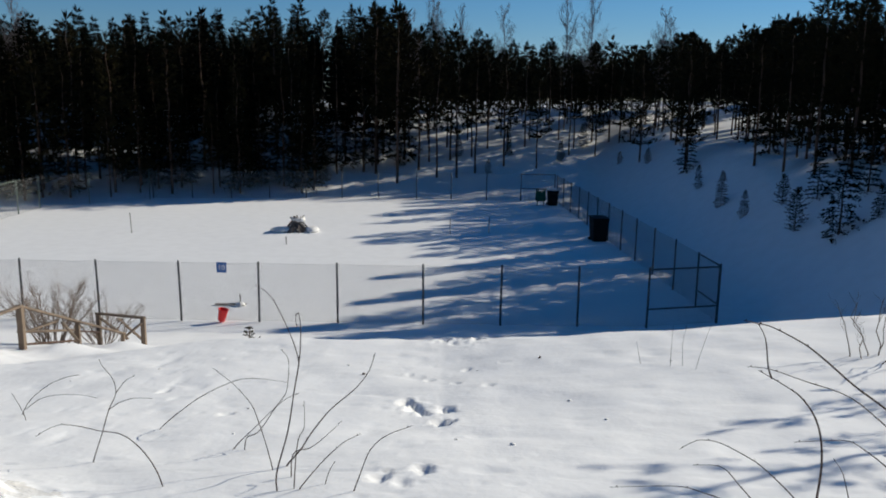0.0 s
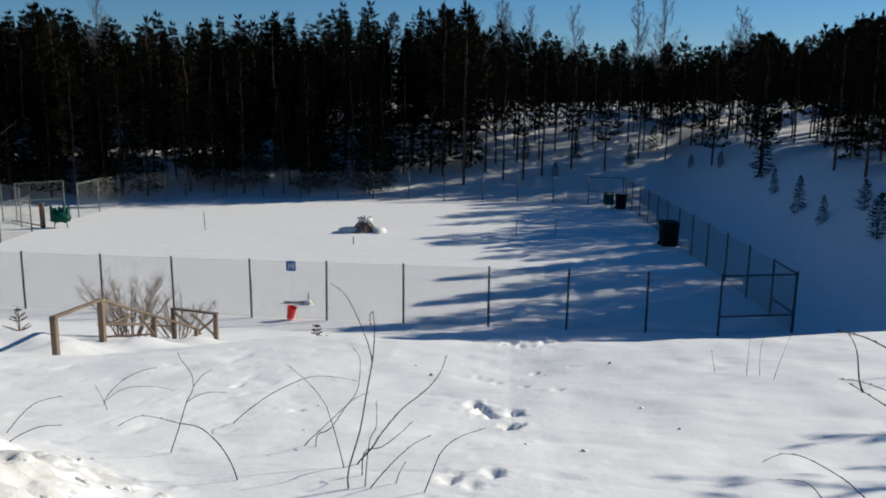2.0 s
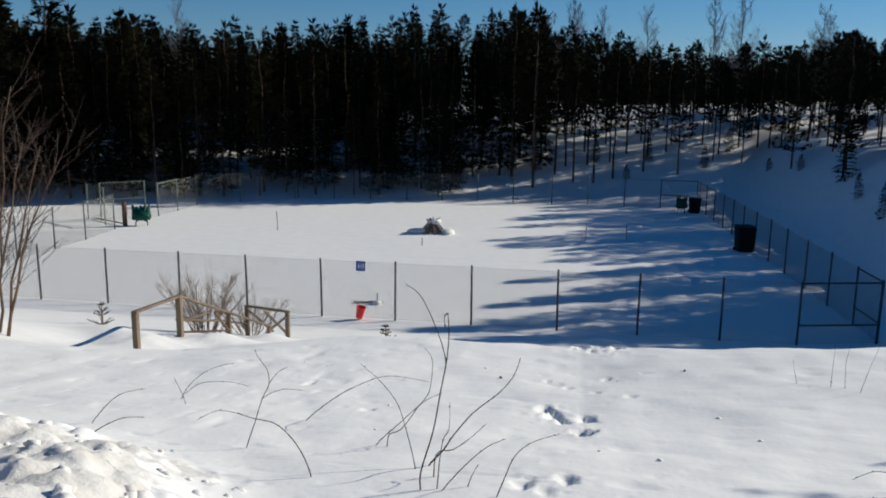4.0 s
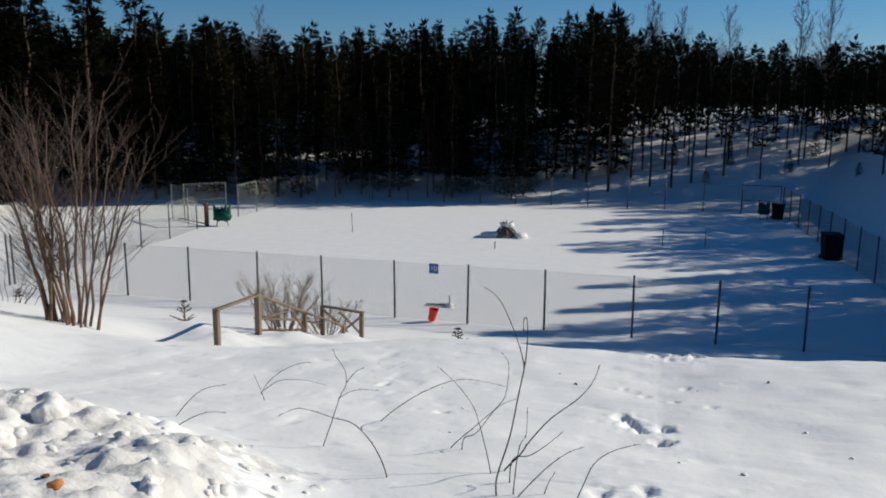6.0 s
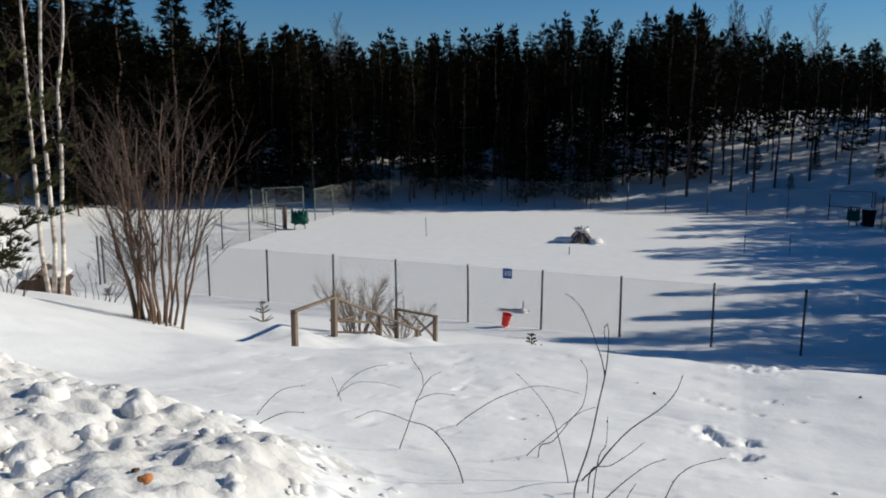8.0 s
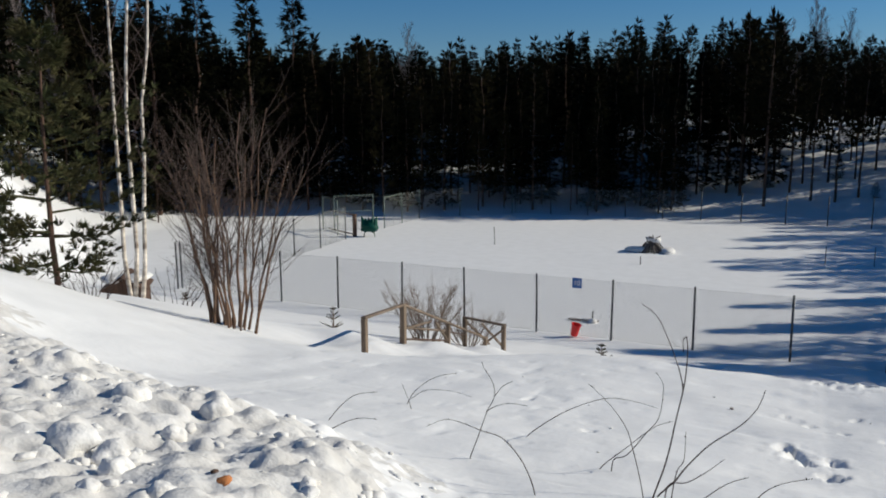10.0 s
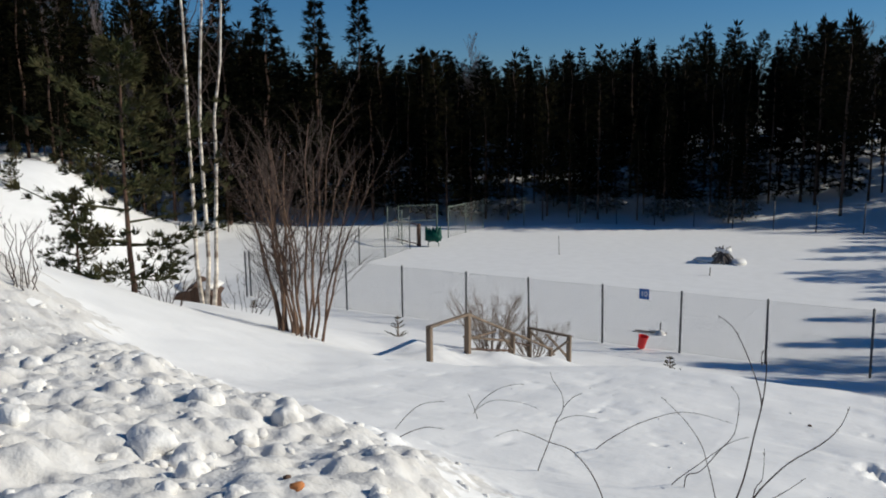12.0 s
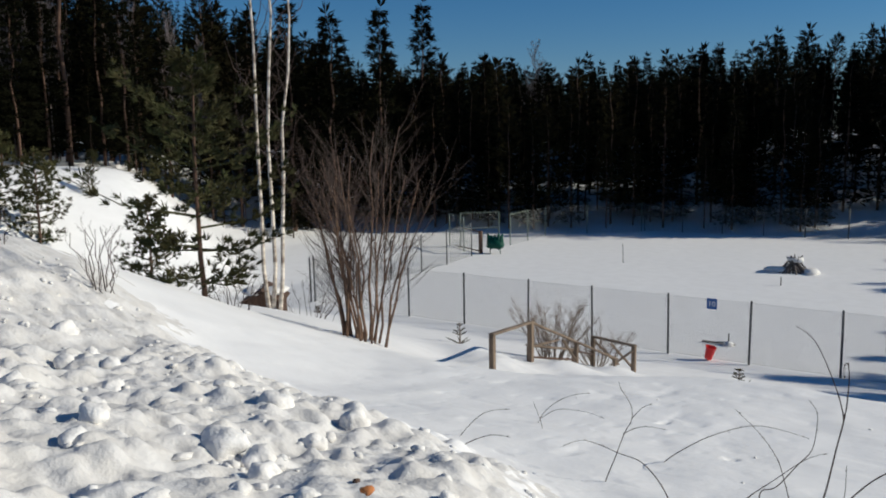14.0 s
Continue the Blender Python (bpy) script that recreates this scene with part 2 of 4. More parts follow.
# clods frozen into the plough snow, as bumps of the surface itself
_rc = np.random.RandomState(77)
_clods = np.zeros_like(Z)
for _ in range(3600):
    cx, cy = _rc.uniform(-9.5, -0.8), _rc.uniform(0.2, 5.6)
    r = 0.03 + 0.085 * _rc.rand() ** 2.6
    if float(plowed(cx, cy)) < _rc.uniform(0.05, 0.75):
        continue
    i0, i1 = np.searchsorted(gx, [cx - 1.6 * r, cx + 1.6 * r])
    j0, j1 = np.searchsorted(gy, [cy - 1.6 * r, cy + 1.6 * r])
    sub = np.s_[j0:j1, i0:i1]
    ang, squash = _rc.uniform(0, 3.14), _rc.uniform(0.65, 1.0)
    ux = (X[sub] - cx) * math.cos(ang) + (Y[sub] - cy) * math.sin(ang)
    uy = (Y[sub] - cy) * math.cos(ang) - (X[sub] - cx) * math.sin(ang)
    q = (ux / r) ** 2 + (uy / (r * squash)) ** 2
    q = q * (1 + 0.9 * value_noise(X[sub] / (r * 0.6), Y[sub] / (r * 0.6), 41))
    _clods[sub] = np.maximum(_clods[sub], r * _rc.uniform(0.3, 0.6) * np.exp(-q ** 1.7))
Z = Z + _clods
# boot holes: x, y, length, width, depth
PRINTS = [
    (0.30, 12.0, 0.6, 0.22, 0.3), (0.02, 11.9, 0.5, 0.2, 0.26), (0.52, 11.85, 0.5, 0.2, 0.24), (0.15, 11.3, 0.2, 0.14, 0.08),
    (-0.26, 7.25, 0.30, 0.17, 0.15), (-0.36, 7.5, 0.22, 0.15, 0.12), (0.05, 7.2, 0.26, 0.15, 0.14), (0.02, 6.55, 0.3, 0.16, 0.16), (-0.16, 7.0, 0.2, 0.14, 0.1),
    (-0.38, 4.62, 0.22, 0.13, 0.08), (-0.10, 4.8, 0.2, 0.13, 0.08), (-0.3, 3.95, 0.16, 0.1, 0.07), (-0.16, 4.1, 0.16, 0.1, 0.06), (-0.24, 4.5, 0.14, 0.09, 0.05),
    (0.79, 9.66, 0.14, 0.1, 0.06), (0.16, 8.46, 0.16, 0.1, 0.07), (-0.15, 8.81, 0.18, 0.1, 0.06), (0.52, 8.24, 0.15, 0.1, 0.06), (0.3, 9.4, 0.14, 0.1, 0.06), (-0.4, 9.1, 0.12, 0.09, 0.05),
    (2.9, 6.9, 0.12, 0.09, 0.05), (0.9, 5.6, 0.1, 0.08, 0.04), (1.3, 7.6, 0.1, 0.08, 0.04), (-2.0, 6.9, 0.24, 0.12, 0.06), (-3.0, 8.0, 0.2, 0.12, 0.06),
]
for px, py, pl, pw, pd in PRINTS:
    rag = 1 + 1.5 * value_noise(X / 0.055, Y / 0.07, 21) + 1.0 * value_noise(X / 0.028, Y / 0.03, 22)
    q = (((X - px) / (pw * 0.44)) ** 2 + ((Y - py) / (pl * 0.46)) ** 2) * np.clip(rag, 0.3, 2.6)
    pd = pd * 0.5
    Z = Z - pd * np.exp(-q ** 2.2) + 0.15 * pd * np.exp(-((np.sqrt(q) - 1.55) / 0.45) ** 2)
nx, ny = len(gx), len(gy)
_idx = np.arange(nx * ny).reshape(ny, nx)
_quads = np.stack([_idx[:-1, :-1], _idx[:-1, 1:], _idx[1:, 1:], _idx[1:, :-1]], -1).reshape(-1, 4)
me = bpy.data.meshes.new("ground")
me.vertices.add(nx * ny)
me.vertices.foreach_set("co", np.stack([X, Y, Z], -1).astype(np.float32).ravel())
me.loops.add(_quads.size)
me.loops.foreach_set("vertex_index", _quads.astype(np.int32).ravel())
me.polygons.add(len(_quads))
me.polygons.foreach_set("loop_start", np.arange(0, _quads.size, 4, dtype=np.int32))
me.update(calc_edges=True)
me.polygons.foreach_set("use_smooth", [True] * len(me.polygons))
me.materials.append(SNOW)
me.materials.append(SNOW_DIRTY)
_dirt = plowed(X, Y) + 0.8 * value_noise(X / 0.35, Y / 0.35, 31) + 0.5 * value_noise(X / 0.09, Y / 0.09, 32)
me.polygons.foreach_set("material_index", ((_dirt > 0.45) & (plowed(X, Y) > 0.12))[:-1, :-1].ravel().astype(np.int32))
ground = tagged(new("ground", me), "deep white snow over a hollow and its banks", "snow", kind="structure")


def top(x, y):
    return float(land(x, y) + relief(np.float64(x), np.float64(y)))


# ---- fences ----
def wire_panel(width, height, gap=0.06, r=0.0016):
    """Chain link between two posts: slanting wires in both ways."""
    g = Geo()
    n = int((width + height) / gap)
    for s in (1, -1):
        for i in range(n):
            a = i * gap - height
            x0, z0, x1, z1 = a, 0.0, a + height, height
            if x0 < 0:
                z0, x0 = -x0, 0.0
            if x1 > width:
                z1, x1 = height - (x1 - width), width
            if s < 0:
                x0, x1 = width - x0, width - x1
            p, q = Vector((x0, s * 0.002, z0)), Vector((x1, s * 0.002, z1))
            b = len(g.v)
            nrm = Vector((0, 1, 0)) * r
            up = Vector((0, 0, 1)) * r * 1.4
            for e in (p, q):
                g.v += [e + up, e - up + nrm, e - up - nrm]
            g.f += [(b, b + 1, b + 4, b + 3), (b + 1, b + 2, b + 5, b + 4), (b + 2, b, b + 3, b + 5)]
    return g


def fence(label, posts, height, steel, rails=(), rng=None, gap=0.06):
    """Posts at the given places, with wire between them; rails: (bay, height) pairs."""
    x0, y0 = posts[0]
    root = thing("fence", pose(x0, y0, 0), label, "fence")
    for i, (x, y) in enumerate(posts):
        zg = float(land(x, y))
        lean = rng.uniform(-0.02, 0.02)
        g = Geo().tube([(0, 0, -0.3), (lean * 0.5, 0, height * 0.5), (lean, lean, height)], 0.036, 8)
        p = part("post", g, steel, root, smooth=True)
        p.location = (x - x0, y - y0, zg)
        cap = Geo().tube([(lean, lean, height - 0.01), (lean, lean, height + 0.03)], [0.041, 0.02], 8)
        c = part("cap", cap, steel, p)
    for (xa, ya), (xb, yb), i in zip(posts, posts[1:], range(99)):
        za, zb = float(land(xa, ya)), float(land(xb, yb))
        w = math.hypot(xb - xa, yb - ya)
        m = Matrix.Translation((xa - x0, ya - y0, za + 0.04)) @ Matrix.Rotation(math.atan2(yb - ya, xb - xa), 4, "Z")
        panel = part("wire_mesh", wire_panel(w, height - 0.08, gap), WIRE, root)
        panel.matrix_basis = m
        for z in (0.06, height - 0.04):
            part("tension_wire", Geo().tube([(xa - x0, ya - y0, za + z), ((xa + xb) / 2 - x0, (ya + yb) / 2 - y0, (za + zb) / 2 + z - 0.012), (xb - x0, yb - y0, zb + z)], 0.003, 4), WIRE, root)
        for bay, hz in rails:
            if bay == i:
                part("rail", Geo().tube([(xa - x0, ya - y0, za + hz), (xb - x0, yb - y0, zb + hz)], 0.03, 8), steel, root)
    return root


FENCE_X = [-24.75, -21.95, -19.3, -16.63, -13.83, -11.32, -8.63, -6.07, -3.49, -0.69, 1.84, 4.37, 6.64]
rng = random.Random(3)
front = fence("long chain-link fence with dark steel posts standing in snow", [(x, 24.95) for x in FENCE_X] + [(9.14, 25.6)], 2.0, GALV, [(12, 1.95), (12, 0.62)], rng)
side_y = [27.8, 30.4, 33.2, 36.0, 38.7, 41.4, 44.0, 46.6, 49.2, 51.9, 54.6, 57.3]
side = fence("chain-link fence with dark posts along the foot of a bank", [(9.20, 25.72)] + [(9.2 - 0.036 * (y - 26), y) for y in side_y], 2.0, GALV, [(0, 1.95), (0, 0.62)], rng)
back_x = [8.0, 5.5, 2.97, 0.37, -2.2, -5.03, -7.7, -10.3, -12.9, -15.6, -18.3, -21.0]
back = fence("far chain-link fence below the wooded bank", [(x, 57.9 - max(0, -x - 8) * 0.14) for x in back_x], 2.0, GALV, [(0, 1.95), (0, 0.9)], rng)
west = fence("grey-green chain-link fence beside open snow", [(-24.75, 25.2), (-24.9, 28.0), (-25.0, 31.0), (-25.1, 33.75), (-25.25, 36.4), (-25.7, 39.7)], 2.0, GALV, [], rng)
west_far = fence("grey-green chain-link fence with a side gate", [(-26.0, 44.9), (-26.15, 47.6), (-26.2, 50.3), (-24.2, 53.0), (-21.1, 55.7)], 2.1, GREEN_STEEL, [(0, 2.05)], rng, 0.12)


def gate_frame(name, label, width, height, m):
    """An open steel frame with a middle rail and wire."""
    root = thing(name, m, label, "gate")
    part("hinge_post", Geo().tube([(0, 0, -0.2), (0, 0, height)], 0.04, 8), GREEN_STEEL, root)
    part("latch_post", Geo().tube([(width, 0, -0.2), (width, 0, height)], 0.04, 8), GREEN_STEEL, root)
    for z in (height - 0.03, height * 0.55):
        part("cross_rail", Geo().tube([(0, 0, z), (width, 0, z)], 0.025, 6), GREEN_STEEL, root)
    w = part("wire_mesh", wire_panel(width, height - 0.1, 0.16), WIRE, root)
    w.location = (0, 0, 0.05)
    return root


gate_frame("gate", "grey-green steel gate frame standing in snow", 2.9, 2.2, pose(-29.4, 42.8, 0, 0, 0, -38))
gate_frame("gate", "tall steel gate frame beside a green bin", 2.6, 2.3, pose(-28.2, 42.3, 0, 0, 0, 48))


# ---- conifers ----
def needles(g, p, way, size, rng, n=4, slim=1.0):
    """A tuft of narrow blades round a twig end."""
    for _ in range(n):
        d = (way + Vector((rng.gauss(0, 0.42), rng.gauss(0, 0.42), rng.gauss(0.1, 0.36)))).normalized()
        s = d.orthogonal().normalized()
        s = (s * math.cos(k := rng.uniform(0, 6.28)) + d.cross(s) * math.sin(k)) * size * rng.uniform(0.11, 0.2) * slim
        e = p + d * size * rng.uniform(0.7, 1.25)
        b = len(g.v)
        mid = (p + e) / 2
        g.v += [p, mid + s, e, mid - s]
        g.f.append((b, b + 1, b + 2, b + 3))


def conifer(name, label, height, bare, width, kind, seed, needle, tufts=7, size=0.44, per_whorl=6, blades=4, gap=0.42, slim=1.0):
    """A trunk with dead lower stubs and whorls of branches carrying tufts. kind: 'pine' branches turn up, 'spruce' branches droop."""
    rng = random.Random(seed)
    root = thing(name, pose(0, 0, 0), label, "tree")
    g = Geo()
    bend = [(rng.gauss(0, 0.012) * i, rng.gauss(0, 0.012) * i) for i in range(9)]
    pts = [(bend[i][0] * height * 0.12, bend[i][1] * height * 0.12, -0.3 + (height + 0.3) * i / 8) for i in range(9)]
    r0 = height * 0.0068 + 0.018
    g.tube(pts, [r0 * (1 - i / 8) ** 0.8 + 0.008 for i in range(9)], 7)

    def axis(z):
        k = min(max((z + 0.3) / (height + 0.3) * 8, 0), 7.999)
        i = int(k)
        return Vector(pts[i]).lerp(Vector(pts[i + 1]), k - i)
    stub_z = 0.8
    while stub_z < bare:
        a = rng.uniform(0, 6.28)
        L = rng.uniform(0.2, 0.9) * width * 0.35
        o = axis(stub_z)
        g.tube([o, o + Vector((math.cos(a) * L, math.sin(a) * L, rng.uniform(-0.15, 0.2) * L))], [0.014, 0.005], 3, False)
        stub_z += rng.uniform(0.15, 0.45)
    part("trunk", g, PINE_BARK, root, smooth=True)
    c = Geo()
    z = bare
    while z < height - 0.1:
        k = (z - bare) / (height - bare)
        if kind == "pine":
            reach = width * (0.5 + 0.5 * math.sin(min(1, k * 1.6 + 0.25) * math.pi / 2)) * (1 - k ** 1.35) ** 0.9 * (1.0 - 0.22 * math.sin(z * 7.0)) + 0.1
        else:
            reach = width * (1 - k) ** 0.85 * (0.7 + 0.3 * min(1, k * 6)) + 0.08
        for b in range(per_whorl):
            if rng.random() < 0.12:
                continue
            a = b * 6.283 / per_whorl + rng.uniform(-0.5, 0.5) + z * 2.1
            L = reach * rng.uniform(0.55, 1.15)
            rise = (0.15 + 0.5 * k) if kind == "pine" else (-0.28 + 0.6 * k)
            rise += rng.uniform(-0.14, 0.14)
            o = axis(z + rng.uniform(-0.12, 0.12))
            out = Vector((math.cos(a), math.sin(a), 0))
            tip = o + out * L + Vector((0, 0, L * rise))
            mid = o.lerp(tip, 0.5) + Vector((0, 0, -0.09 * L if kind == "pine" else 0.06 * L))
            c.tube([o, mid, tip], [0.016 + 0.006 * L, 0.012, 0.004], 3, False)
            n = max(3, int(tufts * (0.4 + 0.6 * L / max(width, 0.1))))
            for i in range(n):
                u = 0.22 + 0.78 * (i + rng.random()) / n
                base = o.lerp(mid, u * 2) if u < 0.5 else mid.lerp(tip, u * 2 - 1)
                sway = L * 0.3 * (1.1 - u * 0.7)
                side = Vector((-out.y, out.x, 0)) * rng.uniform(-1, 1) * sway
                p = base + side + Vector((0, 0, rng.uniform(-0.1, 0.16) * (1 if kind == "pine" else 0.5)))
                way = (out * 0.8 + side.normalized() * 0.6 if side.length > 0.01 else out)
                way = way + Vector((0, 0, 0.45 if kind == "pine" else -0.12))
                needles(c, p, way.normalized(), size * (0.75 + 0.4 * rng.random()), rng, blades, slim)
        z += gap * rng.uniform(0.8, 1.2) * (1.15 - 0.4 * k)
    needles(c, axis(height - 0.05), Vector((0, 0, 1)), size * 1.4, rng, 6)
    part("crown", c, needle, root)
    return root


def bare_tree(name, label, height, spread, seed, bark, twig, branches=26, lean=0.0, wispy=1.0, base_r=0.06, twigs=9, group="", fine=1.0):
    """A leafless tree: a slim trunk, rising limbs and fine twigs."""
    rng = random.Random(seed)
    root = thing(name, pose(0, 0, 0), label, "tree", group)
    pts = [Vector((lean * (i / 8) ** 1.5 + rng.gauss(0, 0.06), rng.gauss(0, 0.06), -0.3 + (height + 0.3) * i / 8)) for i in range(9)]
    part("trunk", Geo().tube(pts, [base_r * (1 - i / 8.6) + 0.006 for i in range(9)], 8), bark, root, smooth=True)
    c = Geo()
    for b in range(branches):
        k = 0.3 + 0.68 * (b + rng.random()) / branches
        i = min(int(k * 8), 7)
        o = pts[i].lerp(pts[i + 1], k * 8 - i)
        a = rng.uniform(0, 6.283)
        L = spread * (1.15 - k) * rng.uniform(0.7, 1.2) + 0.25
        out = Vector((math.cos(a), math.sin(a), 0))
        tip = o + out * L * 0.55 + Vector((0, 0, L * 0.95))
        mid = o.lerp(tip, 0.5) + out * L * 0.12
        c.tube([o, mid, tip], [base_r * 0.28 * (1.1 - k) + 0.005, base_r * 0.12 + 0.003, 0.003], 4, False)
        for _ in range(int(twigs * wispy)):
            u = rng.random()
            s = o.lerp(mid, u * 2) if u < 0.5 else mid.lerp(tip, u * 2 - 1)
            w = Vector((rng.gauss(0, 0.5), rng.gauss(0, 0.5), rng.uniform(0.1, 0.9))).normalized() * L * rng.uniform(0.15, 0.42)
            c.tube([s, s + w * 0.5 + Vector((0, 0, 0.02)), s + w], [0.005 * fine, 0.004 * fine, 0.002 * fine], 3, False)
    part("crown", c, twig, root)
    return root


proto = []
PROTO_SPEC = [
    ("pine_tree", "dark young Scots pine in the winter forest", 9.0, 3.0, 1.8, "pine", 11, SHADED_PINE_NEEDLE),
    ("pine_tree", "dark slim Scots pine with a bare lower trunk", 10.0, 4.2, 1.75, "pine", 12, SHADED_PINE_NEEDLE),
    ("pine_tree", "dark bushy Scots pine on the snowy bank", 8.0, 1.7, 1.85, "pine", 13, SHADED_PINE_NEEDLE),
    ("spruce_tree", "dark pointed spruce in the winter forest", 10.5, 1.0, 1.8, "spruce", 14, SHADED_SPRUCE_NEEDLE),
    ("spruce_tree", "dark narrow spruce in the winter forest", 9.5, 2.2, 1.6, "spruce", 15, SHADED_SPRUCE_NEEDLE),
    ("pine_tree", "dark irregular pine with a thin top", 9.5, 3.6, 1.9, "pine", 16, SHADED_PINE_NEEDLE),
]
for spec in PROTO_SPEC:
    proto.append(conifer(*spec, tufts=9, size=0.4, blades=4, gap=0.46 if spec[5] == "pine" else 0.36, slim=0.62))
PROTO_SPEC.append(("pine_tree", "dark bushy Scots pine on the eastern bank", 8.0, 1.6, 1.75, "pine", 17, SHADED_PINE_NEEDLE))
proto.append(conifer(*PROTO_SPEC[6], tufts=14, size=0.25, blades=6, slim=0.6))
PROTO_SPEC.append(("spruce_tree", "dark shaggy conifer on the eastern bank", 8.0, 0.5, 1.6, "spruce", 18, SHADED_SPRUCE_NEEDLE))
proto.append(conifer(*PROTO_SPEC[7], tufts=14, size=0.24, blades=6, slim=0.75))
used = set()


def plant(i, x, y, height, turn, sink=0.15):
    """A copy of tree i at x, y, scaled to the height."""
    s = height / PROTO_SPEC[i][2]
    w = s ** 0.85
    m = pose(x, y, float(land(x, y)) - sink, 0, 0, turn) @ Matrix.Diagonal((w, w, s, 1))
    if i not in used:
        used.add(i)
        proto[i].matrix_basis = m
        return proto[i]
    tree = copy_thing(proto[i], m)
    tree.matrix_basis = m
    return tree


rng = random.Random(21)
trees = []


def scatter(count, xr, yr, keep, hr, kinds, apart):
    n = tries = 0
    while n < count and tries < count * 40:
        tries += 1
        x, y = rng.uniform(*xr), rng.uniform(*yr)
        if not keep(x, y) or any((x - a) ** 2 + (y - b) ** 2 < apart ** 2 for a, b in trees):
            continue
        trees.append((x, y))
        h = max(4.0, (skyline(x, y) - float(land(x, y))) * rng.uniform(*hr))
        tagged(plant(rng.choice(kinds), x, y, h, rng.uniform(0, 360)), group="forest round the hollow")
        n += 1


def skyline(x, y):
    """Height that the treetops reach, as the wood's outline has it by bearing."""
    slope = np.interp(math.degrees(math.atan2(x, y)), [-75, -60, -49, -45, -41.5, -38, -35, -29, -23, -19, -15, -11.5, -7.7, -4, -0.5, 4, 8, 12, 15, 16.6, 18.2, 20, 23, 26.5, 29, 34, 50],
                      [0.24, 0.22, 0.155, 0.13, 0.11, 0.096, 0.086, 0.085, 0.081, 0.089, 0.096, 0.102, 0.11, 0.108, 0.088, 0.076, 0.07, 0.067, 0.07, 0.08, 0.064, 0.08, 0.095, 0.09, 0.092, 0.15, 0.22])
    return 7.25 + math.hypot(x, y) * float(slope)


def edge_far(x):
    return float(np.interp(x, [-40, -26, -19, -7, 8, 30], [46, 52, 55.5, 58, 58.6, 60]))


# dense wood on the far bank, towards the west
scatter(140, (-50, -4), (50, 84), lambda x, y: y > edge_far(x) + 4.5 + 0.45 * max(0, x + 14), (0.66, 1.08), (0, 2, 3, 3, 3, 4, 4), 1.4)
# its front row on the bank, some with bare lower trunks
scatter(48, (-50, -9), (47, 66), lambda x, y: edge_far(x) + 2.2 < y < edge_far(x) + 7, (0.5, 0.95), (2, 3, 3, 4, 3, 0), 1.3)
# thinner wood higher on the far bank
scatter(70, (-10, 22), (62, 88), lambda x, y: y > 63.5 + 0.45 * max(0, x), (0.72, 1.04), (0, 1, 5, 1, 5), 1.6)
# corner of the two banks, which shades the end of the hollow
scatter(70, (13, 36), (50, 82), lambda x, y: x > 15.0 - 0.05 * (y - 50), (0.9, 1.08), (0, 1, 5, 1, 2), 1.7)
# plateau east of the hollow, whose shadows reach the floor
scatter(70, (18, 38), (22, 60), lambda x, y: x > 18.5 + max(0, y - 52) * 0.25 and y - 0.6 * x > 11.5, (0.82, 1.02), (0, 1, 2, 5, 1, 3), 1.75)
# wood on the west bank
scatter(62, (-66, -40), (16, 60), lambda x, y: x < -43 or y > 43, (0.7, 1.05), (0, 2, 3, 4, 3, 3), 1.9)

# low conifers along the lip of the west bank
scatter(26, (-58, -41), (22, 46), lambda x, y: x < -42 or y > 36, (0.3, 0.55), (2, 3, 4), 1.4)


def far_wood():
    """The wood behind the edge, as one mass of simple conifers."""
    r2 = random.Random(5)
    g = Geo()
    for _ in range(760):
        a = r2.uniform(-80, 48)
        d = r2.uniform(80, 122)
        thin = -12 < a < 26
        if thin and d < 87:
            continue
        x, y = d * math.sin(radians(a)), d * math.cos(radians(a))
        if x > 30 and y < 60:
            x += 10
        z0 = float(land(x, y))
        h = max(5.0, (skyline(x, y) - z0) * r2.uniform(0.75, 0.97))
        g.tube([(x, y, z0 - 0.2), (x, y, z0 + h)], [0.12, 0.02], 4, False)
        z = z0 + h * (r2.uniform(0.15, 0.35) if thin else r2.uniform(0.05, 0.2))
        while z < z0 + h:
            k = (z - z0) / h
            L = 1.7 * (1 - k) ** 0.7 + 0.1
            for _b in range(7):
                b = r2.uniform(0, 6.28)
                p = Vector((x + math.cos(b) * L * 0.2, y + math.sin(b) * L * 0.2, z))
                needles(g, p, Vector((math.cos(b), math.sin(b), 0.1)), L * 0.9, r2, 2)
            z += 0.45
    ob = new("forest", g.mesh("forest", SHADED_SPRUCE_NEEDLE))
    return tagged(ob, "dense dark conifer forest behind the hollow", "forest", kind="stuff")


far_wood()


# ---- trees at the skyline and on the eastern bank ----
for i, x, y, h in [(6, 17.3, 33.8, 8.0), (6, 17.0, 36.5, 8.6), (6, 16.8, 39.4, 7.4), (6, 16.8, 43.2, 7.2), (6, 15.7, 51.9, 8.0), (6, 19.2, 38.2, 9.0), (6, 19.5, 33.0, 9.5), (7, 20.3, 41.5, 8.0), (6, 18.0, 30.2, 9.0), (6, 20.5, 46.0, 6.5), (6, 19.0, 35.4, 8.5), (7, 20.5, 37.0, 9.0), (6, 18.6, 41.0, 7.0), (7, 18.2, 44.8, 6.0), (6, 21.0, 31.5, 9.8), (7, 22.0, 34.0, 9.5),
                   (1, 21.0, 29.5, 10.5), (4, 20.0, 52.0, 7.0), (3, -7.0, 66.5, 13.0), (3, -4.2, 67.5, 13.2), (3, -39.2, 48.0, 17.2), (3, -39.0, 53.3, 17.4), (4, -40.6, 44.2, 16.4), (3, -42.8, 42.0, 17.2)]:
    tagged(plant(i, x, y, h, 37 * x % 360), group="forest round the hollow")
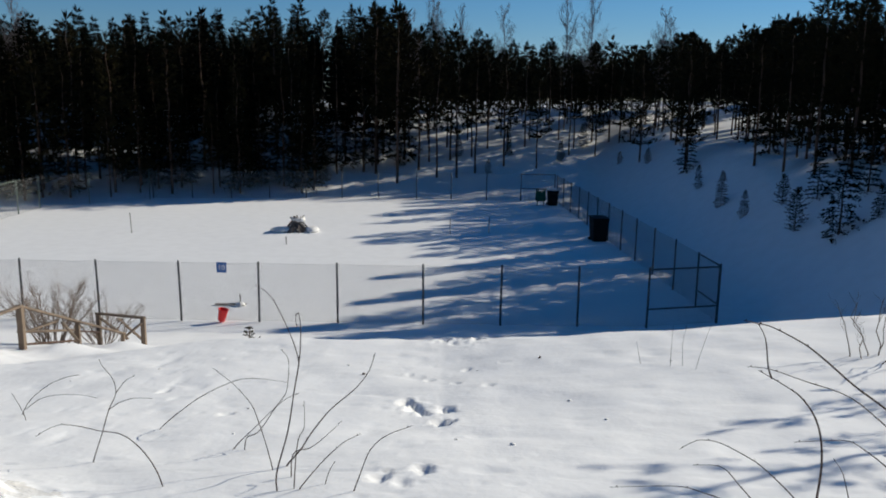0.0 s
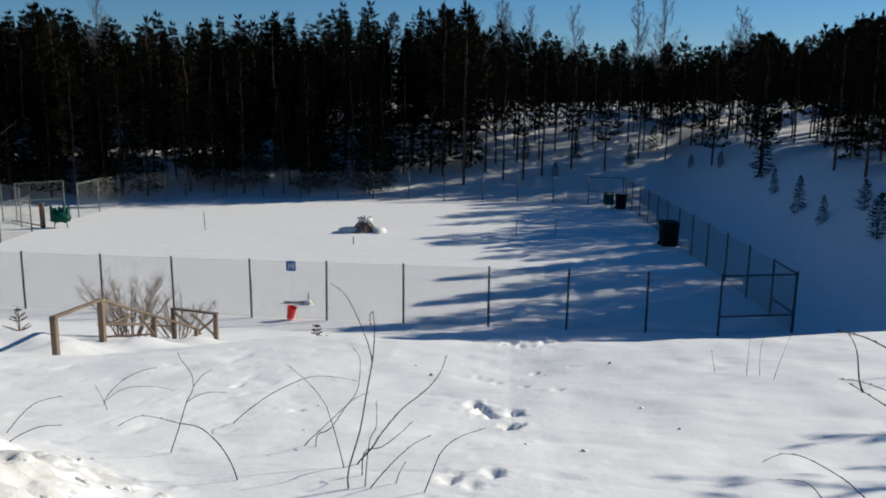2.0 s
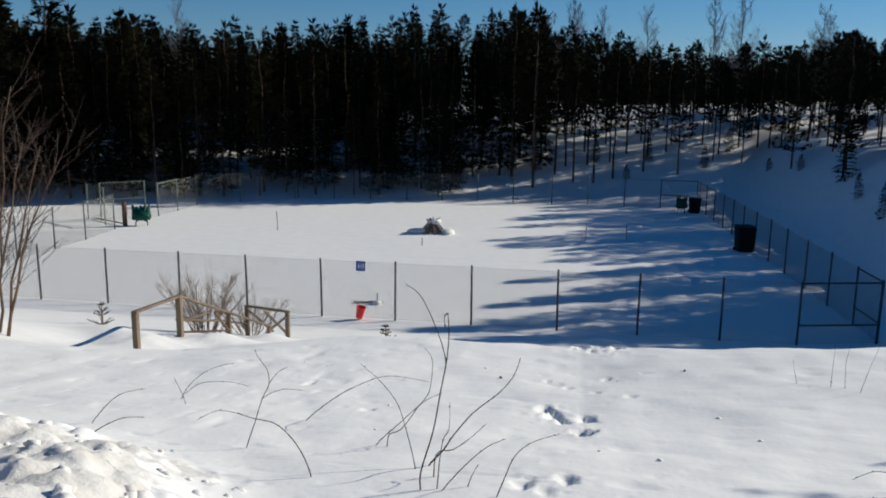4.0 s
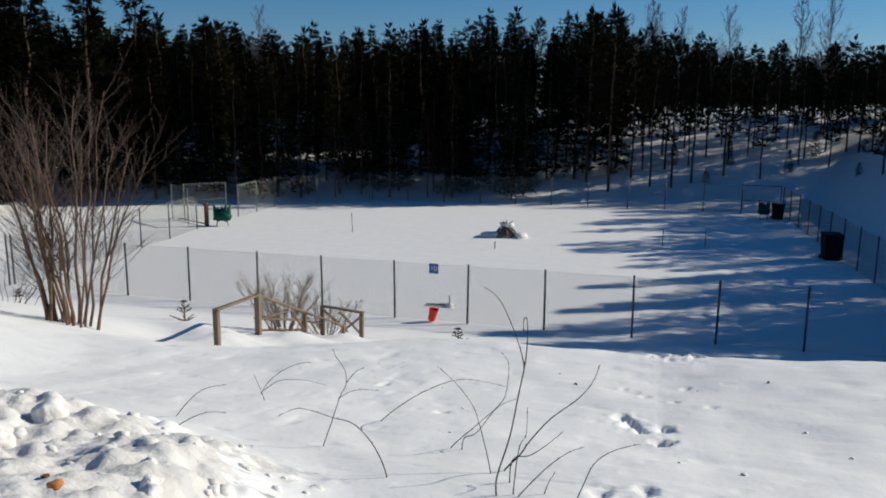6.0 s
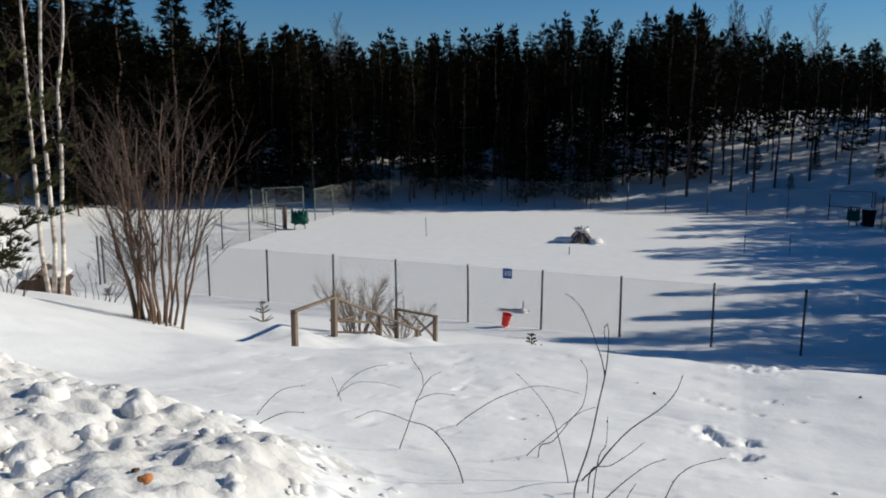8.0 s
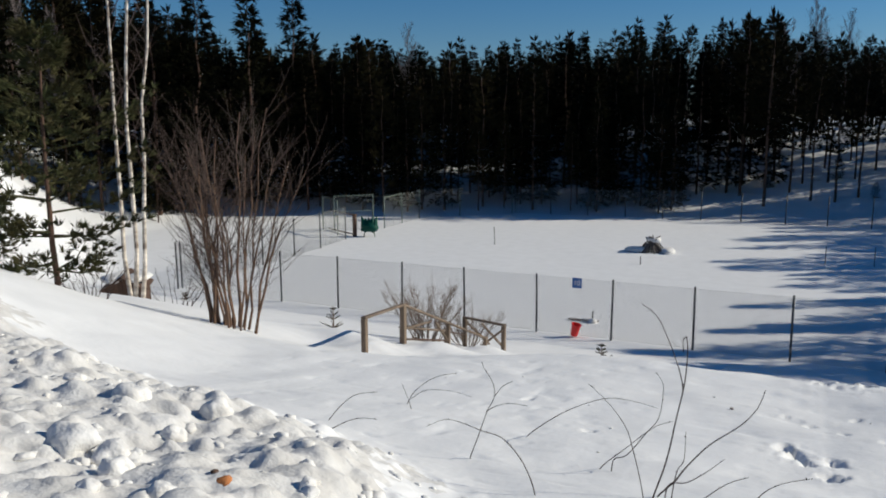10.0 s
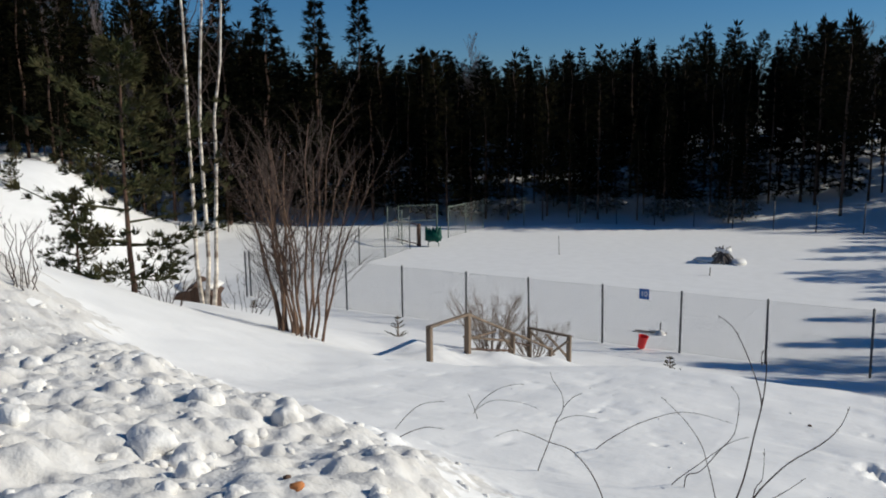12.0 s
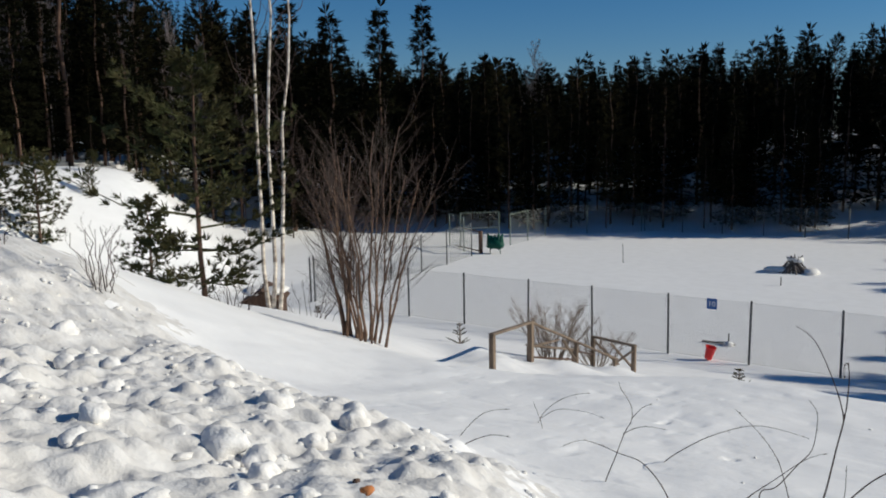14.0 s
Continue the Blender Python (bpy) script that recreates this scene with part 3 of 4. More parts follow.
for i, x, y, h in [(7, 14.2, 40.5, 1.9), (7, 14.1, 37.0, 1.4), (7, 14.5, 28.7, 4.2), (6, 14.1, 31.5, 2.1), (7, 15.5, 28.0, 1.6), (7, 15.2, 50.0, 3.6), (7, 14.6, 45.6, 1.5), (6, 14.2, 65.0, 1.3), (6, 14.9, 58.7, 1.4), (7, 15.6, 33.0, 2.8), (6, 15.0, 35.0, 1.6), (7, 16.4, 30.6, 3.4),
                   (3, -4.0, 68.0, 2.5), (2, 1.0, 70.0, 2.2), (3, 5.5, 71.0, 2.6), (4, 10.0, 69.5, 2.2), (2, 12.5, 73.0, 2.6), (3, -10.0, 64.0, 2.4), (2, 3.5, 66.5, 1.4)]:
    tagged(plant(i, x, y, h, 53 * y % 360), "small dark conifer sapling on the snowy bank", group="saplings on the bank")
# trees beside the camera's place, whose shade falls on the near snow
path_pine = conifer("pine_tree", "thin sparse pine beside the path", 5.9, 2.2, 0.95, "pine", 91, NEAR_NEEDLE, tufts=6, size=0.2, per_whorl=4, blades=8, gap=0.62, slim=0.5)
path_pine.matrix_basis = on_land(9.6, 9.2, 0, 0.1)
tagged(path_pine, group="pines beside the path")
for x, y, s, a in [(10.3, 10.8, 0.8, 140), (11.3, 8.5, 1.12, 220), (12.6, 9.6, 1.05, 60)]:
    copy_thing(path_pine, on_land(x, y, a, 0.1) @ Matrix.Diagonal((s, s, s, 1)))

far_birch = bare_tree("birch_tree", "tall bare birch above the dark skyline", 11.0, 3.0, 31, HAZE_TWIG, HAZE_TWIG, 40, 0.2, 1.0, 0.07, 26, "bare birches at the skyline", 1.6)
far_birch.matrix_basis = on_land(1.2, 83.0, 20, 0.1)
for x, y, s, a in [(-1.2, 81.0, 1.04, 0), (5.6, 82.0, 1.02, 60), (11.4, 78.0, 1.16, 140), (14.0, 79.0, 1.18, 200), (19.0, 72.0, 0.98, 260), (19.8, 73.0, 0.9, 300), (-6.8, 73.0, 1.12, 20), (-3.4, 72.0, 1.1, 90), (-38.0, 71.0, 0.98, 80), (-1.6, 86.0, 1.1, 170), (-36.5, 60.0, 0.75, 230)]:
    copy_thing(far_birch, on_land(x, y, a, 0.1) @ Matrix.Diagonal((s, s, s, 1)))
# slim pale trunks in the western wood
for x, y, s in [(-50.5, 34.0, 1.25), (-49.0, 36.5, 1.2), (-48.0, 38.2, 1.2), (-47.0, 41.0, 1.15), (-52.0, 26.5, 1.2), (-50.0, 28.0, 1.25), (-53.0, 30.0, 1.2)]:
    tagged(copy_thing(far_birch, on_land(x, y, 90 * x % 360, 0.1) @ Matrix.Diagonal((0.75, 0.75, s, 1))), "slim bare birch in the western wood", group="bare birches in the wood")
tall_pine = conifer("pine_tree", "tall straight pine with a long bare reddish trunk", 21.0, 13.0, 2.2, "pine", 77, SHADED_PINE_NEEDLE, tufts=8, size=0.45)
tall_pine.matrix_basis = on_land(-46.6, 27.0, 10, 0.2)
tagged(copy_thing(tall_pine, on_land(-51.5, 24.0, 120, 0.2) @ Matrix.Diagonal((0.8, 0.8, 0.95, 1))), group="tall pines on the western bank")

# ---- near trees on the western edge of the slope ----
pine = conifer("pine_tree", "young pine with a reddish trunk and clumped sunlit branches", 4.35, 0.5, 2.3, "pine", 41, NEAR_NEEDLE, tufts=24, size=0.17, per_whorl=5, blades=20, gap=0.44, slim=0.42)
pine.matrix_basis = on_land(-11.75, 9.0, 15, 0.1)
small_pine = conifer("pine_tree", "small sunlit pine sapling on the slope", 2.2, 0.15, 0.8, "pine", 42, NEAR_NEEDLE, tufts=16, size=0.12, per_whorl=6, blades=18, gap=0.24, slim=0.45)
small_pine.matrix_basis = on_land(-16.7, 11.4, 0, 0.05) @ Matrix.Diagonal((1, 1, 1.05, 1))
for x, y, s, a in [(-33.8, 17.9, 1.75, 50), (-35.3, 17.0, 1.7, 200), (-36.4, 21.9, 0.6, 30), (-38.5, 23.5, 0.5, 80)]:
    copy_thing(small_pine, on_land(x, y, a, 0.05) @ Matrix.Diagonal((s, s, s, 1)))
for x, y, lean, s, a, lab in [(-13.87, 12.62, 0.35, 1.0, -20, "slender white birch trunk in a clump of three"), (-14.05, 12.65, -0.25, 0.95, 40, "slender white birch leaning a little outward"), (-13.66, 12.65, 0.85, 0.82, -10, "shorter white birch leaning away from its clump")]:
    b = bare_tree("birch_tree", lab, 11.0 * s, 1.3, int(50 + a), BIRCH_BARK, TWIG, 15, lean, 0.8, 0.047, 7, "clump of three birches")
    b.matrix_basis = on_land(x, y, 0, 0.1)


def shrub(name, label, m, stems, height, spread, seed, bark, twig, base=0.0, sub=12, r=0.03, lean=(0, 0)):
    """Many stems from one foot, fanning out, with fine twigs above."""
    r3 = random.Random(seed)
    root = thing(name, m, label, "shrub")
    fine = Geo()
    for i in range(stems):
        a = 6.283 * i / stems + r3.uniform(-0.4, 0.4)
        reach = spread * r3.uniform(0.35, 1.0)
        h = height * r3.uniform(0.75, 1.05) * (1 - 0.18 * reach / spread)
        out = Vector((math.cos(a), math.sin(a), 0))
        o = out * base * r3.uniform(0.3, 1)
        pts = []
        for k in range(7):
            u = k / 6
            pts.append(o + Vector((lean[0], lean[1], 0)) * u + out * reach * (u ** 1.6) * 0.85 + Vector((r3.gauss(0, 0.03), r3.gauss(0, 0.03), -0.15 + (h + 0.15) * u ** 1.08)))
        rr = r * r3.uniform(0.6, 1.2)
        part("stem", Geo().tube(pts, [rr * (1 - k / 6.6) + 0.003 for k in range(7)], 6), bark, root, smooth=True)
        for _ in range(sub):
            u = r3.uniform(0.28, 0.98) * 6
            k = min(int(u), 5)
            p = pts[k].lerp(pts[k + 1], u - k)
            w = (out * r3.uniform(0.0, 0.7) + Vector((r3.gauss(0, 0.42), r3.gauss(0, 0.42), 1))).normalized() * height * r3.uniform(0.1, 0.3)
            q = p + w * 0.5 + out * 0.03
            fine.tube([p, q, p + w], [0.0045 * height / 4 + 0.002, 0.003 * height / 4 + 0.001, 0.0014], 3, False)
            for _s in range(4):
                v = r3.uniform(0.2, 0.9)
                s = p.lerp(p + w, v)
                e = (w.normalized() + Vector((r3.gauss(0, 0.5), r3.gauss(0, 0.5), 0.2))).normalized() * height * r3.uniform(0.04, 0.12)
                fine.tube([s, s + e], [0.002 * height / 4 + 0.001, 0.001], 3, False)
    part("crown", fine, twig, root)
    return root


shrub("willow_shrub", "leafless many-stemmed willow with brown stems in snow", on_land(-9.92, 10.8, 0, 0.05), 8, 3.9, 0.7, 61, SHRUB_BARK, TWIG, 0.12, 17, 0.026, (-0.3, 0))
shrub("willow_shrub", "leafless wide willow clump with many brown stems", on_land(-9.62, 11.0, 0, 0.05), 14, 4.2, 1.1, 62, SHRUB_BARK, TWIG, 0.3, 17, 0.025, (0.15, 0.0))
shrub("dry_bush", "pale dry bush beside the wooden handrail", on_land(-9.5, 18.3, 0, 0.0), 30, 1.6, 1.15, 63, PALE_TWIG, PALE_TWIG, 0.35, 20, 0.014)
shrub("dry_bush", "low pale bush beside the wooden handrail", on_land(-8.5, 18.9, 0, 0.0), 22, 1.05, 0.85, 64, PALE_TWIG, PALE_TWIG, 0.3, 14, 0.012)
shrub("dry_bush", "thin dry stems with seed heads in snow", on_land(-8.5, 5.05, 0, 0.0), 9, 0.85, 0.22, 65, TWIG, TWIG, 0.1, 3, 0.006)
shrub("dry_bush", "thin bare stems at the edge of the snow", on_land(-9.9, 4.6, 0, 0.0), 5, 0.5, 0.25, 66, TWIG, TWIG, 0.2, 2, 0.005)
shrub("dry_bush", "thin pale stems on the crest of the slope", on_land(5.1, 8.9, 0, 0.0), 9, 0.8, 0.5, 67, PALE_TWIG, PALE_TWIG, 0.3, 3, 0.005)
shrub("dry_bush", "low brown twigs beside the young pine", on_land(-12.6, 10.4, 0, 0.0), 12, 0.8, 0.7, 68, TWIG, TWIG, 0.3, 8, 0.008)
shrub("dry_bush", "low brown brushwood behind the birches", on_land(-14.6, 14.6, 0, 0.0), 14, 1.1, 1.3, 69, TWIG, TWIG, 0.5, 8, 0.008)


# ---- wooden handrail of the buried steps ----
def handrail():
    root = thing("handrail", pose(0, 0, 0), "weathered wooden handrail of steps buried in snow", "handrail")
    A, B, M, F = Vector((-7.27, 11.55, 3.75)), Vector((-7.94, 14.2, 3.34)), Vector((-7.65, 15.8, 2.6)), Vector((-7.31, 17.2, 1.92))
    E, X2 = Vector((-7.07, 17.8, 2.12)), Vector((-8.48, 18.6, 1.98))
    L1, L2 = Vector((-8.69, 15.5, 2.44)), Vector((-8.28, 17.0, 2.04))
    for p, w in ((A, 0.095), (B, 0.11), (M, 0.085), (F, 0.075), (E, 0.1), (X2, 0.1), (L1, 0.08), (L2, 0.08)):
        zg = float(land(p.x, p.y)) - 0.4
        part("post", Geo().beam((p.x, p.y, zg), (p.x, p.y, p.z), w, w), WOOD, root)
    for a, b in ((A, B), (B, F), (X2, E), (L1, L2)):
        d = (b - a).normalized() * 0.06
        part("top_rail", Geo().beam(a - d + Vector((0, 0, 0.025)), b + d + Vector((0, 0, 0.025)), 0.1, 0.045), WOOD, root)
    down = Vector((0, 0, -0.5))
    for a, b in ((B + down, B.lerp(M, 0.6) + Vector((0, 0, -0.1))), (B.lerp(M, 0.7) + Vector((0, 0, -0.08)), M + Vector((0, 0, -0.42))), (X2 + Vector((0, 0, -0.05)), E.lerp(X2, 0.35) + Vector((0, 0, -0.55))), (X2.lerp(E, 0.45) + Vector((0, 0, -0.05)), E + Vector((0.0, 0, -0.55))), (E + Vector((0, 0, -0.08)), F + Vector((0, 0, -0.1)))):
        part("brace", Geo().beam(a, b, 0.075, 0.03), WOOD, root)
    for a, b in ((L1 + Vector((0, 0, -0.25)), L2 + Vector((0, 0, -0.22))), (L2, X2 + Vector((0, 0, -0.45)))):
        part("lower_rail", Geo().beam(a, b, 0.09, 0.035), OLD_WOOD, root)
    return root


handrail()


# ---- things on the fence and on the floor of the hollow ----
def text_mesh(words, size, mat, name):
    cu = bpy.data.curves.new(name, "FONT")
    cu.body, cu.size, cu.align_x, cu.align_y, cu.extrude = words, size, "CENTER", "CENTER", 0.002
    tmp = bpy.data.objects.new(name, cu)
    me = bpy.data.meshes.new_from_object(tmp)
    bpy.data.objects.remove(tmp)
    me.materials.clear()
    me.materials.append(mat)
    return me


sign = thing("sign", pose(-7.24, 24.9, 1.830, 90, 0, 0), "square blue sign with white numerals on the fence", "sign")
part("board", Geo().box((0.32, 0.34, 0.012), None, 0.003), BLUE, sign)
num = new("numerals", text_mesh("10", 0.24, WHITE, "numerals"))
num.parent, num.location = sign, (0, -0.005, 0.01)
for sx in (-0.12, 0.12):
    part("clip", Geo().tube([(sx, 0.15, -0.06), (sx, 0.15, 0.012)], 0.008, 6), WIRE, sign)


def bucket():
    root = thing("bucket", pose(-7.24, 24.82, 0.26, 8, 12, 15), "red plastic bucket hanging on the wire fence", "bucket")
    g = Geo()
    n = 20
    prof = [(0.115, -0.2), (0.155, 0.18), (0.168, 0.18), (0.168, 0.205), (0.155, 0.205), (0.148, 0.17), (0.108, -0.185)]
    for r, z in prof:
        g.v += [Vector((r * math.cos(6.283 * k / n), r * math.sin(6.283 * k / n), z)) for k in range(n)]
    for i in range(len(prof) - 1):
        for k in range(n):
            g.f.append((i * n + k, i * n + (k + 1) % n, (i + 1) * n + (k + 1) % n, (i + 1) * n + k))
    g.f += [tuple(reversed(range(n))), tuple((len(prof) - 1) * n + k for k in range(n))]
    part("body", g, RED, root, smooth=False)
    part("handle", Geo().tube([(0.17 * math.cos(a), 0.03, 0.19 + 0.16 * math.sin(a)) for a in [math.pi * k / 10 for k in range(11)]], 0.005, 6), WIRE, root)
    return root


bucket()


def stake(label, x, y, h, r, mat, plate=0.0, lean=0.0):
    root = thing("stake", pose(x, y, 0), label, "stake")
    part("rod", Geo().tube([(0, 0, -0.2), (lean, 0, h)], r, 8), mat, root)
    part("tip", Geo().tube([(lean, 0, h), (lean, 0, h + 0.02)], [r, r * 0.4], 8), mat, root)
    if plate:
        g = Geo()
        ring = 18
        for rr, z in ((plate, 0.0), (plate * 0.75, 0.1), (plate * 0.3, 0.16), (0.01, 0.17)):
            g.v += [Vector((rr * math.cos(6.283 * k / ring), rr * math.sin(6.283 * k / ring), z)) for k in range(ring)]
        for i in range(3):
            for k in range(ring):
                g.f.append((i * ring + k, i * ring + (k + 1) % ring, (i + 1) * ring + (k + 1) % ring, (i + 1) * ring + k))
        part("snow_cap", g, SNOW_LUMP, root, smooth=True)
    return root


stake("pale stake standing in a low heap of snow", -7.2, 26.9, 0.42, 0.022, GREY_WOOD, 0.2)
stake("short pale stake near the brushwood heap", -8.0, 38.9, 0.4, 0.025, GREY_WOOD)
stake("thin pale pole standing in open snow", -16.9, 41.75, 1.05, 0.02, GREY_WOOD, 0, -0.05)
stake("thin dark pole standing in shaded snow", 0.25, 42.6, 0.9, 0.02, GREY_WOOD)
stake("thin dark pole standing in shaded snow", 2.4, 43.0, 0.95, 0.02, GREY_WOOD)
bench = thing("plank", pose(-7.55, 26.95, 0.06, 0, 0, 4), "thin snow-covered plank lying on the snow", "plank")
part("board", Geo().box((1.1, 0.12, 0.03), None, 0.004), GREY_WOOD, bench)
part("snow_cap", Geo().box((0.5, 0.1, 0.05), pose(0.2, 0, 0.04), 0.02), SNOW_LUMP, bench)


def tiny_fir(x, y, h, seed):
    r4 = random.Random(seed)
    root = thing("fir_sapling", on_land(x, y, 0, 0.03), "tiny brownish fir sapling poking from the snow", "sapling")
    part("stem", Geo().tube([(0, 0, -0.1), (0.01, 0, h * 0.5), (0, 0, h)], [0.03, 0.022, 0.008], 6), PALE_TWIG, root)
    nd = Geo()
    for z, L in ((0.06, 0.36 * h / 0.7), (0.1, 0.3 * h / 0.7), (0.45, 0.18 * h / 0.7), (0.62, 0.15 * h / 0.7), (0.85, 0.07)):
        for b in range(5):
            a = b * 1.256 + r4.uniform(-0.4, 0.4)
            o, e = Vector((0, 0, z * h)), Vector((math.cos(a) * L, math.sin(a) * L, z * h + L * r4.uniform(0.05, 0.5)))
            part("branch", Geo().tube([o, o.lerp(e, 0.5) - Vector((0, 0, 0.02)), e], [0.011, 0.009, 0.004], 4), PALE_TWIG, root)
            for k in range(6):
                needles(nd, o.lerp(e, 0.35 + 0.65 * k / 5), (e - o).normalized(), 0.05, r4, 4)
    part("needles", nd, NEAR_NEEDLE, root)
    return root


tiny_fir(-12.9, 19.0, 0.7, 1)
tiny_fir(-5.2, 20.2, 0.5, 2)
tiny_fir(-22.5, 23.0, 0.3, 3)


def lump_mesh(g, centre, size, seed, detail=2, rough=0.28):
    """An uneven lump, flat below."""
    bm = bmesh.new()
    bmesh.ops.create_icosphere(bm, subdivisions=detail, radius=1)
    for v in bm.verts:
        n = noise.noise(v.co * 1.3 + Vector((seed * 7.1, 0, 0))) * rough * 1.6 + noise.noise(v.co * 3.1 + Vector((0, seed * 3.3, 0))) * rough * 0.6
        v.co *= 1 + n
        v.co.z = max(v.co.z, -0.75)
    bmesh.ops.scale(bm, vec=size, verts=bm.verts)
    return g.join(bm, Matrix.Translation(centre))


def brush_heap():
    r5 = random.Random(8)
    root = thing("brushwood_heap", pose(-8.2, 42.8, 0), "heap of grey branches topped with snow", "brushwood")
    for i in range(34):
        a = r5.uniform(0, 6.283)
        o = Vector((math.cos(a) * r5.uniform(0.35, 0.85), math.sin(a) * r5.uniform(0.3, 0.7), 0.0))
        t = Vector((-o.x * r5.uniform(0.1, 0.5) + r5.gauss(0, 0.12), -o.y * 0.3 + r5.gauss(0, 0.1), r5.uniform(0.55, 0.95)))
        part("branch", Geo().tube([o, o.lerp(t, 0.5) + Vector((0, 0, 0.05)), t], [0.05, 0.042, 0.028], 6), GREY_WOOD, root)
    part("snow_cap", lump_mesh(Geo(), (0.05, 0.1, 0.66), (0.42, 0.4, 0.17), 3), SNOW_LUMP, root, smooth=True)
    part("snow_skirt", lump_mesh(Geo(), (-0.75, 0, 0.1), (0.62, 0.5, 0.22), 4), SNOW_LUMP, root, smooth=True)
    part("snow_skirt", lump_mesh(Geo(), (0.85, 0, 0.1), (0.45, 0.45, 0.2), 5), SNOW_LUMP, root, smooth=True)
    return root


brush_heap()


def dark_bin(x, y, turn, w, d, h, mat, label, lid_snow=False):
    root = thing("waste_bin", pose(x, y, 0, 0, 0, turn), label, "bin")
    bm = bmesh.new()
    bmesh.ops.create_cube(bm, size=1)
    for v in bm.verts:
        s = 0.84 if v.co.z < 0 else 1.0
        v.co = Vector((v.co.x * w * s, v.co.y * d * s, (v.co.z + 0.5) * h * 0.9))
    bmesh.ops.bevel(bm, geom=bm.edges[:], offset=0.03, segments=2, affect="EDGES")
    part("body", Geo().join(bm), mat, root)
    part("lid", Geo().box((w * 1.06, d * 1.08, h * 0.08), pose(0, 0, h * 0.94, 4, 0, 0), 0.025), mat, root)
    part("rim", Geo().box((w * 1.04, d * 1.04, 0.04), pose(0, 0, h * 0.87), 0.012), mat, root)
    for sx in (-1, 1):
        part("wheel", Geo().tube([(sx * w * 0.42, d * 0.42, 0.1), (sx * w * 0.5, d * 0.42, 0.1)], 0.1, 12), BLACK, root)
    if lid_snow:
        part("snow_cap", lump_mesh(Geo(), (0, 0, h), (w * 0.5, d * 0.5, 0.12), 9), SNOW_LUMP, root, smooth=True)
    return root


dark_bin(8.12, 41.3, 8, 0.85, 0.8, 1.32, BLACK, "large black plastic waste bin beside the fence")
dark_bin(7.55, 55.6, 0, 0.75, 0.7, 1.1, BLACK, "dark waste bin with snow on its lid", True)


def bundle(name, m, label, w, h, seed, mat):
    """A sagging bundle of folded sheeting with peaks."""
    r6 = random.Random(seed)
    root = thing(name, m, label, "tarpaulin")
    for i in range(5):
        g = Geo()
        a = (i - 2) * 0.42
        tip = Vector((math.sin(a) * w * 0.55, r6.uniform(-0.1, 0.1), h * r6.uniform(0.82, 1.0)))
        g.tube([Vector((a * 0.1, 0, h * 0.28)), Vector((math.sin(a) * w * 0.38, 0, h * 0.5)), tip], [w * 0.2, w * 0.19, w * 0.03], 9)
        part("fold", g, mat, root, smooth=True)
    part("belly", lump_mesh(Geo(), (0, 0, h * 0.42), (w * 0.48, w * 0.3, h * 0.24), seed), mat, root, smooth=True)
    for sx in (-0.3, 0.3):
        part("leg", Geo().tube([(sx * w, 0, -0.1), (sx * w * 0.8, 0, h * 0.4)], 0.03, 6), mat, root)
    return root


bundle("tarpaulin", pose(-25.0, 41.3, 0, 0, 0, 20), "folded dark green tarpaulin on a stand beside the gate", 1.15, 1.35, 12, GREEN)
bundle("tarpaulin", pose(6.65, 55.2, 0, 0, 0, -10), "folded dark green tarpaulin beside the far gate", 0.8, 1.3, 14, GREEN)
gp = thing("post", pose(-25.8, 40.9, 0), "thick brown wooden gate post standing in snow", "post")
part("shaft", Geo().beam((0, 0, -0.2), (0, 0, 1.42), 0.2, 0.2, 0.015), OLD_WOOD, gp)
part("bar", Geo().beam((-3.0, 1.7, 1.32), (0.0, 0, 1.36), 0.09, 0.06), OLD_WOOD, gp)
part("bar", Geo().beam((-3.0, 1.7, 0.12), (0.0, 0, 0.14), 0.09, 0.06), OLD_WOOD, gp)


def hut(x, y, turn):
    """A low gabled shelter of boards with snow on its roof."""
    root = thing("kennel", on_land(x, y, turn, 0.16), "small brown board kennel with snow on its roof", "kennel")
    w, d, h = 0.95, 1.1, 0.52
    for i in range(8):
        xx = -w / 2 + w * (i + 0.5) / 8
        for sy in (-1, 1):
            hh = h + 0.3 * (1 - abs(xx) / (w / 2))
            part("board", Geo().beam((xx, sy * d / 2, -0.1), (xx, sy * d / 2, hh), w / 8 - 0.006, 0.025, 0.003), OLD_WOOD, root)
    for i in range(9):
        yy = -d / 2 + d * (i + 0.5) / 9
        for sx in (-1, 1):
            part("board", Geo().beam((sx * (w / 2 - 0.014), yy, -0.1), (sx * (w / 2 - 0.014), yy, h), 0.025, d / 9 - 0.006, 0.003), OLD_WOOD, root)
    for sx in (-1, 1):
        slope = math.atan2(0.3, w / 2)
        part("roof", Geo().box((w * 0.68, d + 0.25, 0.03), Matrix.Translation((sx * w * 0.29, 0, h + 0.16)) @ Matrix.Rotation(sx * slope, 4, "Y"), 0.004), OLD_WOOD, root)
        part("snow_cover", lump_mesh(Geo(), (sx * w * 0.27, 0, h + 0.22), (w * 0.34, d * 0.54, 0.1), 20 + sx), SNOW_LUMP, root, smooth=True)
    return root


hut(-15.5, 13.85, 38)


